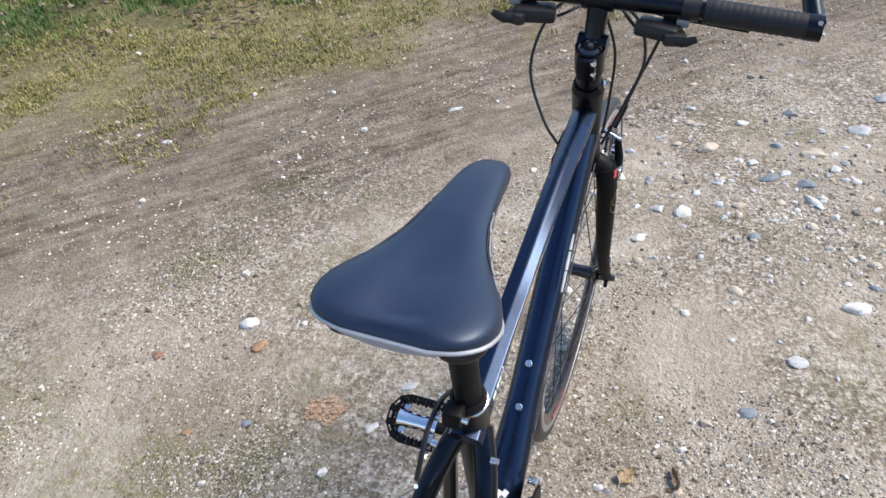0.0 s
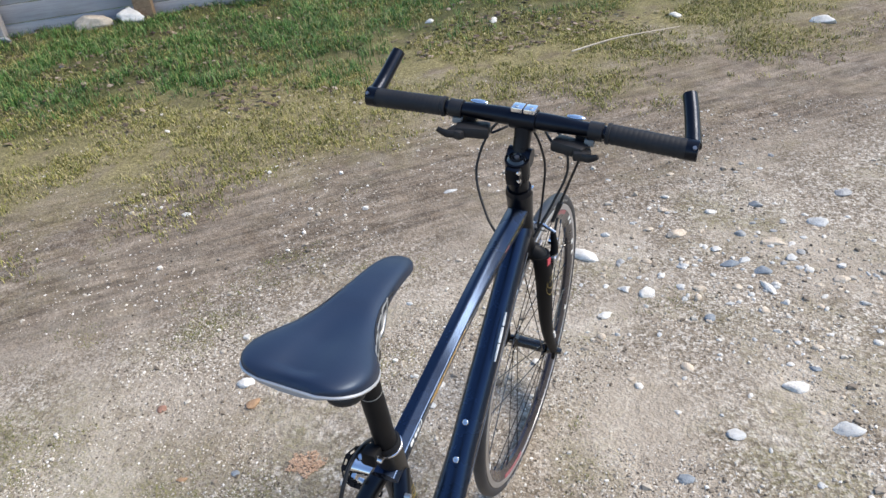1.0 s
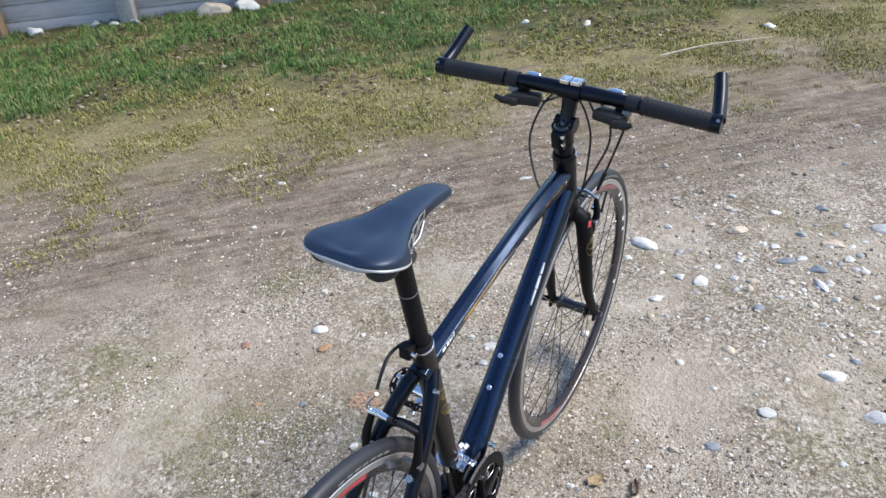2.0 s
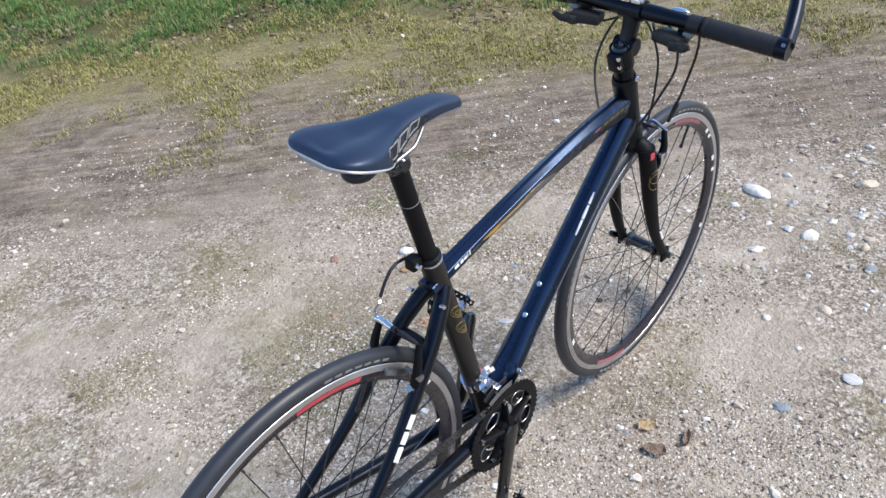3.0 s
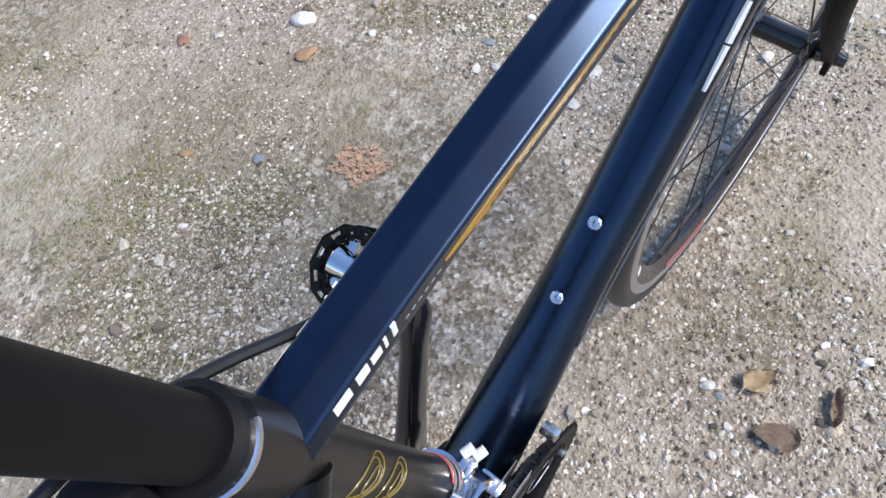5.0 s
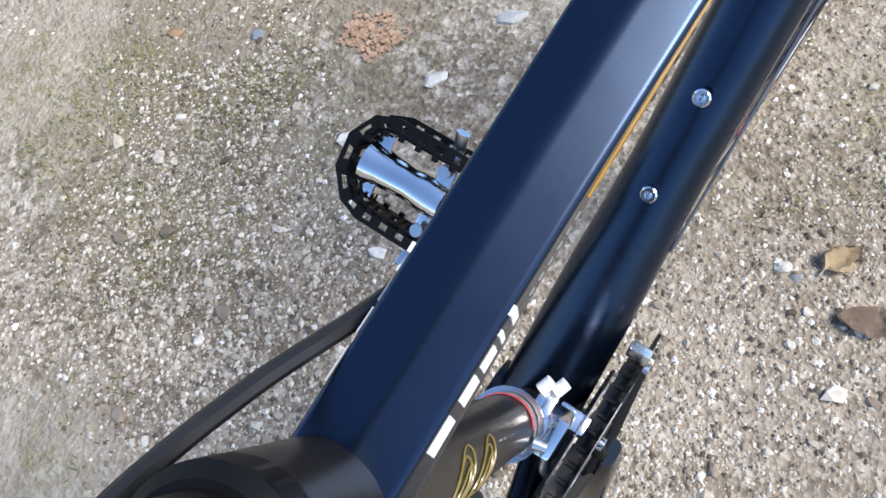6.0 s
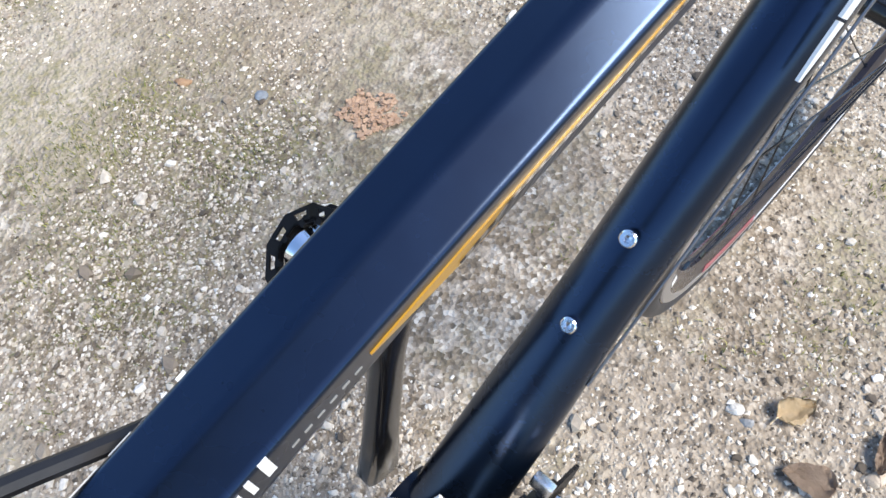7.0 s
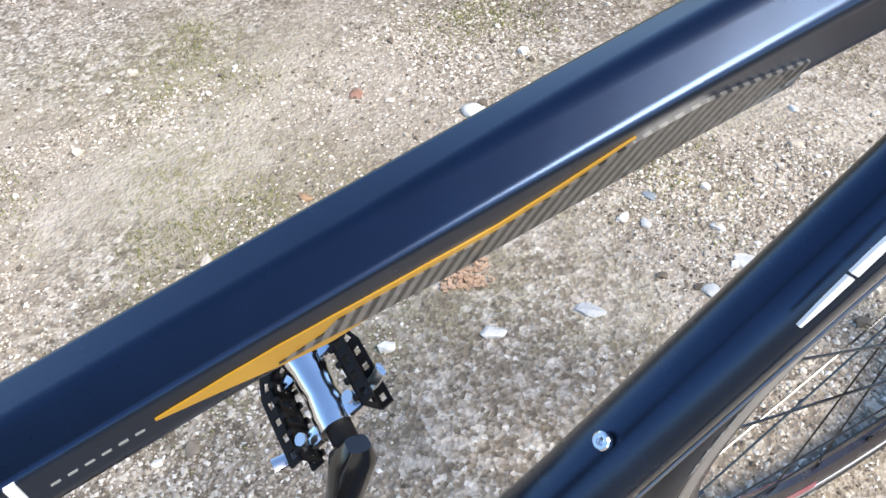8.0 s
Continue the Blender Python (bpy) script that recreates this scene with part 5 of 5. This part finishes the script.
# ---- fence ----
FENCE_A, FENCE_D = V(-3.07, 5.08, 0), V(0.835, 0.55, 0)


def fence():
    side = V(-FENCE_D.y, FENCE_D.x, 0)
    turn = math.degrees(math.atan2(FENCE_D.y, FENCE_D.x))
    boards, height, bay = 9, 0.135, 1.05
    top = new("fence")
    tagged(top, "weathered grey horizontal board fence with wooden posts", "fence")
    top.matrix_world = Matrix.Translation(FENCE_A)
    rnd = random.Random(5)
    for k in range(6):
        p = -FENCE_D * bay * k
        bm = B()
        w = 0.13 if k % 2 else 0.12
        block(bm, (w, 0.10, 1.42), Matrix.Translation(p + side * -0.050 + V(0, 0, 0.69)) @ Matrix.Rotation(radians(turn), 4, "Z") @ Matrix.Rotation(radians(rnd.uniform(-1.2, 1.2)), 4, "Y"), 0.12)
        part("post", bm, POST if k % 2 else POST_GREY, top, "brown wooden post" if k % 2 else "grey wooden post")
    for k in range(5):
        for j in range(boards):
            bm = B()
            a = -FENCE_D * bay * (k + 0.5) + side * (0.022 + rnd.uniform(-0.004, 0.004)) + V(0, 0, -0.02 + height * (j + 0.5) + rnd.uniform(-0.003, 0.003))
            block(bm, (bay - 0.012, 0.026, height - 0.007), Matrix.Rotation(0, 4, "Z"), 0.12)
            ob = part("board", bm, BOARD, top)
            ob.matrix_basis = Matrix.Translation(a) @ Matrix.Rotation(radians(turn), 4, "Z") @ Matrix.Rotation(radians(rnd.uniform(-0.4, 0.4)), 4, "Y")


fence()


# ---- stones and leaves ----
def stone(name, x, y, size, material, label, category="stone", seed=0, turn=0.0, sink=0.3, group="loose stones", sub=3, rough=0.28):
    rnd = random.Random(seed * 7 + 3)
    bm = B()
    bmesh.ops.create_icosphere(bm, subdivisions=sub, radius=0.5)
    off = Vector((rnd.uniform(-50, 50), rnd.uniform(-50, 50), rnd.uniform(-50, 50)))
    cuts = [(Vector((rnd.uniform(-1, 1), rnd.uniform(-1, 1), rnd.uniform(-0.6, 1))).normalized(), rnd.uniform(0.24, 0.40)) for _ in range(8)]
    for v in bm.verts:
        p = v.co.copy()
        for nrm, d in cuts:
            over = p.dot(nrm) - d
            if over > 0:
                p -= nrm * over * 0.92
        p *= 1 + rough * 0.6 * noise.fractal(p * 2.6 + off, 0.8, 2.0, 3)
        v.co = Vector((p.x * size[0], p.y * size[1], p.z * size[2]))
    ob = new(name, mesh_of(name, bm, material, True, 50))
    ob.matrix_world = pose(x, y, ground_height(x, y) + size[2] * (0.5 - sink) * 0.8, 0, 0, turn)
    return tagged(ob, label, category, group)


W, T, G, BL, P, O, R = STONE_WHITE, STONE_TAN, STONE_GREY, STONE_BLUE, STONE_PALE, STONE_ORANGE, STONE_RED
LABELS = {id(W): "white quartz stone half sunk in gravel", id(T): "tan rounded stone lying on gravel", id(G): "dark grey slate stone on gravel", id(BL): "blue-grey slate stone on gravel",
          id(P): "pale grey flat stone on gravel", id(O): "orange-brown stone on gravel", id(R): "small reddish stone on gravel"}
STONES = [
    (-0.820, 1.253, 0.062, 0.046, 0.035, W, 20), (-0.755, 1.187, 0.056, 0.042, 0.030, O, 60), (-0.677, 1.290, 0.026, 0.022, 0.016, W, 0), (-0.992, 1.096, 0.040, 0.032, 0.020, R, 10),
    (-0.335, 1.156, 0.060, 0.034, 0.016, P, 35), (-0.372, 1.022, 0.050, 0.034, 0.014, W, 60), (-0.656, 0.967, 0.034, 0.026, 0.016, BL, 0), (-0.775, 0.907, 0.034, 0.024, 0.014, O, 40),
    (-0.367, 1.414, 0.026, 0.022, 0.016, T, 0), (0.378, 1.266, 0.052, 0.038, 0.020, BL, 30), (0.470, 1.436, 0.060, 0.044, 0.014, P, 0), (0.599, 1.639, 0.090, 0.052, 0.024, W, 12),
    (0.070, 1.809, 0.048, 0.036, 0.024, W, 30), (0.198, 2.306, 0.080, 0.060, 0.048, T, 25), (0.173, 1.956, 0.070, 0.056, 0.034, W, 70), (0.099, 1.957, 0.048, 0.040, 0.028, W, 0),
    (-0.062, 2.112, 0.125, 0.070, 0.040, W, -22), (0.503, 2.324, 0.095, 0.050, 0.028, T, 10), (0.498, 2.073, 0.095, 0.036, 0.026, W, -50), (0.290, 2.481, 0.050, 0.036, 0.026, W, 0),
    (0.716, 1.524, 0.085, 0.055, 0.028, P, 20), (0.362, 1.876, 0.042, 0.032, 0.022, BL, 0), (0.463, 1.428, 0.030, 0.024, 0.012, G, 0), (0.629, 2.481, 0.075, 0.055, 0.032, P, 0),
    (0.400, 2.357, 0.052, 0.040, 0.026, G, 0), (0.385, 2.164, 0.070, 0.040, 0.026, BL, 10), (0.478, 2.146, 0.070, 0.044, 0.026, BL, 5), (0.312, 2.010, 0.050, 0.034, 0.022, T, 0),
    (-1.687, 2.071, 0.050, 0.038, 0.026, W, 0), (-0.689, 2.464, 0.065, 0.030, 0.018, P, 40), (-1.191, 2.221, 0.030, 0.024, 0.016, W, 0), (-1.656, 4.495, 0.085, 0.060, 0.050, W, 0),
    (-1.229, 4.509, 0.070, 0.060, 0.050, W, 30), (-0.170, 4.676, 0.095, 0.065, 0.050, W, 10), (0.618, 4.638, 0.16, 0.10, 0.07, W, 0), (0.128, 1.004, 0.026, 0.020, 0.015, W, 30),
    (0.145, 1.000, 0.022, 0.016, 0.012, G, 0), (-0.430, 1.330, 0.028, 0.022, 0.014, P, 0), (-0.150, 1.330, 0.034, 0.026, 0.018, T, 20), (-0.060, 1.560, 0.032, 0.026, 0.020, W, 50),
    (0.555, 2.000, 0.036, 0.030, 0.020, W, 0), (0.330, 2.240, 0.046, 0.034, 0.024, W, 0), (0.250, 2.120, 0.040, 0.030, 0.020, P, 15), (0.560, 2.240, 0.050, 0.036, 0.022, P, 60),
    (0.430, 2.560, 0.060, 0.042, 0.028, G, 0), (0.700, 2.700, 0.080, 0.050, 0.030, G, 25), (0.120, 2.560, 0.042, 0.030, 0.022, W, 0), (0.640, 1.820, 0.038, 0.030, 0.018, T, 0),
    (-0.448, 1.655, 0.034, 0.026, 0.016, T, 10), (-0.365, 1.411, 0.028, 0.022, 0.016, W, 30), (-0.275, 1.321, 0.040, 0.030, 0.014, P, 60), (-0.291, 1.402, 0.050, 0.034, 0.018, W, 15), (-0.476, 1.372, 0.036, 0.026, 0.012, BL, 0), (0.127, 1.005, 0.022, 0.018, 0.014, W, 0),
    (0.271, 1.034, 0.036, 0.026, 0.018, T, 70), (0.333, 1.472, 0.022, 0.018, 0.012, W, 0), (0.419, 2.045, 0.040, 0.030, 0.020, T, 20), (0.423, 2.194, 0.050, 0.034, 0.020, P, 40), (0.507, 2.329, 0.060, 0.040, 0.026, T, 0), (0.639, 1.728, 0.040, 0.030, 0.014, BL, 0),
    (0.700, 2.160, 0.060, 0.040, 0.024, T, 35), (0.200, 1.560, 0.026, 0.020, 0.014, T, 0), (0.330, 1.600, 0.024, 0.018, 0.012, W, 0), (-0.520, 1.720, 0.030, 0.024, 0.014, P, 0),
]
for k, (x, y, a, b, c, mat, turn) in enumerate(STONES):
    stone("stone", x, y, (a * 0.9, b * 0.9, c * 0.9), mat, LABELS[id(mat)], seed=k, turn=turn, sub=3 if a > 0.04 else 2, sink=0.40)
rnd_stone = random.Random(77)
for k in range(230):
    # The stony patch beyond the front wheel.
    x, y = rnd_stone.gauss(0.46, 0.30), rnd_stone.gauss(2.15, 0.34)
    a = rnd_stone.uniform(0.012, 0.026) if k % 4 else rnd_stone.uniform(0.022, 0.044)
    mat = rnd_stone.choice((W, W, W, W, P, P, P, P, T, T, T, G))
    stone("stone", x, y, (a, a * rnd_stone.uniform(0.6, 0.9), a * rnd_stone.uniform(0.35, 0.55)), mat, LABELS[id(mat)], seed=200 + k, turn=rnd_stone.uniform(0, 180), sub=2, sink=0.42)
stone("rock", -4.20, 4.22, (0.34, 0.20, 0.15), STONE_TAN, "large ochre rock lying by the fence", "rock", 301, 30, 0.25, "rocks by the fence", 4)
stone("rock", -3.95, 4.33, (0.22, 0.17, 0.15), STONE_PALE, "pale grey rounded rock by the fence", "rock", 302, 10, 0.25, "rocks by the fence", 4)
for k, (x, y, a, mat) in enumerate(((-5.38, 3.42, 0.17, STONE_PALE), (-4.90, 3.79, 0.14, STONE_WHITE), (-5.03, 3.72, 0.13, STONE_GREY), (-3.05, 4.98, 0.15, STONE_WHITE), (-2.85, 5.16, 0.12, STONE_PALE), (-4.72, 3.86, 0.10, STONE_GREY))):
    stone("rock", x, y, (a, a * 0.75, a * 0.6), mat, "weathered rock at the foot of the fence", "rock", 310 + k, 40 * k, 0.3, "rocks by the fence")


def leaf(x, y, length, width, curl, material, label, turn, lobes=0, seed=0):
    rnd = random.Random(seed)
    bm = B()
    rows = []
    for i in range(13):
        u = i / 12
        w = width / 2 * math.sin(math.pi * (0.04 + 0.94 * u ** 0.7)) ** 0.8 * (1 + 0.22 * noise.noise(Vector((u * 9, seed * 1.7, 0.4))))
        if lobes:
            w *= 0.70 + 0.30 * math.cos(lobes * 2 * math.pi * u)
        row = []
        for j in range(7):
            v = j / 3 - 1
            z = curl * (0.6 * v * v + 0.5 * (u - 0.5) ** 2 + 0.55 * noise.noise(Vector((u * 4.5, v * 2.6, seed)))) + 0.003
            row.append(bm.verts.new((w * v, length * (u - 0.5), z)))
        rows.append(row)
    for a, b in zip(rows, rows[1:]):
        for j in range(6):
            bm.faces.new((a[j], a[j + 1], b[j + 1], b[j]))
    bmesh.ops.solidify(bm, geom=bm.faces[:], thickness=0.0008)
    rod(bm, V(0, -length * 0.5, 0.006), V(0.004, -length * 0.72, 0.003), 0.0010, 5)
    ob = new("leaf", mesh_of("leaf", bm, material, True, 60))
    ob.matrix_world = pose(x, y, ground_height(x, y) + 0.002, 0, 0, turn)
    return tagged(ob, label, "leaf", "fallen leaves")


leaf(0.175, 1.042, 0.044, 0.030, 0.014, LEAF_TAN, "curled tan dead leaf lying on gravel", -30, 0, 1)
leaf(0.222, 0.987, 0.052, 0.034, 0.012, LEAF_BROWN, "crumpled dark brown dead leaf on gravel", 110, 0, 2)
leaf(0.262, 1.060, 0.050, 0.016, 0.012, LEAF_BROWN, "narrow dark brown leaf on gravel", 20, 0, 4)


def crumbled_leaf():
    """The flat orange heap of leaf crumbs."""
    rnd = random.Random(9)
    bm = B()
    for k in range(300):
        a = rnd.uniform(0, 6.283)
        r = 0.060 * math.sqrt(rnd.random()) * (0.75 + 0.5 * noise.noise(Vector((math.cos(a) * 1.6, math.sin(a) * 1.6, 3.3))))
        x, y = -0.499 + r * math.cos(a) * 1.15, 1.046 + r * math.sin(a) * 0.8
        s = rnd.uniform(0.003, 0.009)
        m = pose(x, y, ground_height(x, y) + 0.001 + rnd.uniform(0, 0.003), rnd.uniform(-25, 25), rnd.uniform(-25, 25), rnd.uniform(0, 360))
        block(bm, (s, s * 0.7, 0.0014), m, 0)
    ob = new("leaf_crumbs", mesh_of("leaf_crumbs", bm, LEAF_ORANGE, False))
    tagged(ob, "flat orange heap of crumbled leaves on gravel", "leaf litter", kind="stuff")


crumbled_leaf()


def twig(pts, r, label):
    bm = B()
    tube(bm, [V(x, y, ground_height(x, y) + z) for x, y, z in pts], r, 6, steps=4)
    ob = new("twig", mesh_of("twig", bm, STONE_TAN))
    tagged(ob, label, "twig")


twig([(-0.60, 3.98, 0.02), (-0.42, 4.12, 0.05), (-0.26, 4.22, 0.06), (-0.10, 4.36, 0.05)], [0.006, 0.005, 0.004, 0.002], "dry bleached stick lying in thin grass")


# ---- grit, grass ----
OCTA = np.array([(1, 0, 0), (-1, 0, 0), (0, 1, 0), (0, -1, 0), (0, 0, 1), (0, 0, -1)], float)
OCTA_F = [(0, 2, 4), (2, 1, 4), (1, 3, 4), (3, 0, 4), (2, 0, 5), (1, 2, 5), (3, 1, 5), (0, 3, 5)]
CUBO = np.array([(a, b, 0) for a in (1, -1) for b in (1, -1)] + [(a, 0, b) for a in (1, -1) for b in (1, -1)] + [(0, a, b) for a in (1, -1) for b in (1, -1)], float) * 0.72


def joined(name, verts, faces, material, label, category, smooth=False):
    me = bpy.data.meshes.new(name)
    me.from_pydata(verts, [], faces)
    if smooth:
        me.polygons.foreach_set("use_smooth", [True] * len(faces))
    me.materials.append(material)
    tagged(new(name, me), label, category, kind="stuff")


def grit():
    rng = np.random.default_rng(4)
    hull = bmesh.new()
    for p in CUBO:
        hull.verts.new(p)
    bmesh.ops.convex_hull(hull, input=hull.verts)
    hull.verts.ensure_lookup_table()
    hull.verts.index_update()
    cubo = np.array([tuple(v.co) for v in hull.verts])
    cubo_f = [tuple(v.index for v in f.verts) for f in hull.faces]
    hull.free()
    verts, faces = [], []

    def scatter(count, lo, hi, small, large, shape, shape_f, thin=None):
        base_v = len(verts)
        n = base_v
        for _ in range(count):
            x, y = rng.uniform(lo[0], hi[0]), rng.uniform(lo[1], hi[1])
            s = edge_distance(x, y)
            if s > -0.1 and rng.random() < 0.8:
                continue
            if -1.2 < s < -0.1 and rng.random() < 0.35:
                continue
            clump = noise.noise(Vector((x * 2.3, y * 2.3, 2.0)))
            if math.hypot((x + 1.0) / 0.34, (y - 1.02) / 0.20) < 1 + 0.5 * noise.noise(Vector((x * 6, y * 6, 5.0))) and rng.random() < 0.75:
                continue
            if rng.random() > 0.46 + 2.1 * clump:
                continue
            r = small * (large / small) ** (rng.random() ** 2.6) * 0.5
            q = shape * (1 + rng.uniform(-0.28, 0.28, shape.shape)) * r * np.array([1.15, 0.85, rng.uniform(0.5, 0.8)])
            a = rng.uniform(0, 6.283)
            ca, sa = math.cos(a), math.sin(a)
            z = ground_height(x, y) + r * 0.22
            for px, py, pz in q:
                verts.append((x + px * ca - py * sa, y + px * sa + py * ca, z + pz))
            faces.extend([tuple(n + i for i in f) for f in shape_f])
            n += len(shape)

    scatter(125000, (-1.20, 0.35), (0.65, 1.70), 0.0028, 0.0090, OCTA, OCTA_F)
    scatter(2600, (-1.25, 0.25), (0.80, 1.85), 0.006, 0.014, cubo, cubo_f)
    scatter(62000, (-2.8, -0.2), (1.3, 3.6), 0.0045, 0.0125, OCTA, OCTA_F)
    scatter(2600, (-2.6, -0.2), (1.3, 3.4), 0.011, 0.026, cubo, cubo_f)
    joined("gravel", verts, faces, PEBBLE, "fine mixed tan and white grit", "gravel")


grit()


def grass(name, count, place, material, label, length, width, seed):
    """Bent blades in tufts; place(x, y) gives how likely a tuft is there."""
    rng = np.random.default_rng(seed)
    verts, faces = [], []
    made = tries = 0
    while made < count and tries < count * 12:
        tries += 1
        x, y = rng.uniform(-6.4, 1.4), rng.uniform(0.2, 6.4)
        if rng.random() > place(x, y):
            continue
        for _ in range(int(rng.integers(5, 11))):
            bx, by = x + rng.normal(0, 0.016), y + rng.normal(0, 0.016)
            h = length * rng.uniform(0.4, 1.25)
            a, lean = rng.uniform(0, 6.283), rng.uniform(0.25, 1.3)
            dx, dy = math.cos(a), math.sin(a)
            w = width * rng.uniform(0.6, 1.3)
            z = ground_height(bx, by) - 0.002
            n = len(verts)
            for f, ww in ((0.0, 1.0), (0.55, 0.8)):
                cx, cy, cz = bx + dx * h * lean * f * f * 0.7, by + dy * h * lean * f * f * 0.7, z + h * f * (1 - 0.25 * lean * f)
                verts.append((cx - dy * w * ww, cy + dx * w * ww, cz))
                verts.append((cx + dy * w * ww, cy - dx * w * ww, cz))
            verts.append((bx + dx * h * lean * 0.75, by + dy * h * lean * 0.75, z + h * (1 - 0.35 * lean)))
            faces += [(n, n + 1, n + 3, n + 2), (n + 2, n + 3, n + 4)]
            made += 1
    joined(name, verts, faces, material, label, "grass")


def green_place(x, y):
    s = edge_distance(x, y) + 0.55 * fbm(x, y, 0.9, 3, 11.0)
    thin = (0.40 if x > -1.6 else 1.0) * (0.45 if x > -0.9 and s > 2.2 else 1.0)
    return max(0.0, min(1.0, (s - 0.75) * 1.6)) * thin * (0.42 + 1.1 * fbm(x, y, 2.2, 3, 4.0))


def dry_place(x, y):
    s = edge_distance(x, y) + 0.5 * fbm(x, y, 1.2, 3, 6.0)
    return max(0.0, min(1.0, (s + 0.50) * 1.5)) * (0.42 + 1.7 * fbm(x, y, 2.0, 4, 8.0)) * (0.45 if s > 1.4 else 1.0)


def tuft_place(x, y):
    if not (-1.9 < x < 0.5 and 0.25 < y < 2.0) or edge_distance(x, y) > -0.9:
        return 0.0
    near = max(math.exp(-(((x - a) ** 2 + (y - b) ** 2) / 0.010)) for a, b in MOSSY)
    return max(0.0, fbm(x, y, 2.4, 3, 13.0) * 1.6 - 0.40, near * (0.5 + 1.2 * fbm(x, y, 9.0, 2, 17.0)))


def leaf_litter():
    """Dead leaf flakes lying in the verge."""
    rng = np.random.default_rng(31)
    verts, faces = [], []
    for _ in range(16000):
        x, y = rng.uniform(-6.0, 1.4), rng.uniform(1.0, 6.2)
        s = edge_distance(x, y)
        if s < 0.5 or rng.random() > 0.30 + 1.5 * fbm(x, y, 1.3, 3, 19.0) + (0.25 if x > -1.2 else 0):
            continue
        r, a = rng.uniform(0.006, 0.018), rng.uniform(0, 6.283)
        z, tilt = ground_height(x, y) + rng.uniform(0.004, 0.022), rng.uniform(-0.6, 0.6)
        n = len(verts)
        for k in range(5):
            t = a + 6.283 * k / 5
            q = r * (1.0 if k else 1.5)
            verts.append((x + q * math.cos(t), y + q * 0.7 * math.sin(t), z + tilt * q * math.sin(t - a)))
        verts.append((x, y, z + 0.004))
        faces.extend([(n + k, n + (k + 1) % 5, n + 5) for k in range(5)])
    joined("leaf_litter", verts, faces, LITTER, "brown dead leaf flakes in the grass", "leaf litter")


leaf_litter()
grass("grass", 95000, green_place, GRASS_GREEN, "short green grass along the verge", 0.060, 0.0024, 21)
grass("dry_grass", 175000, dry_place, GRASS_DRY, "thin yellowed dry grass on earth", 0.026, 0.0021, 22)
grass("moss_tufts", 24000, tuft_place, GRASS_MOSS, "sparse dry mossy tufts in gravel", 0.012, 0.0008, 23)
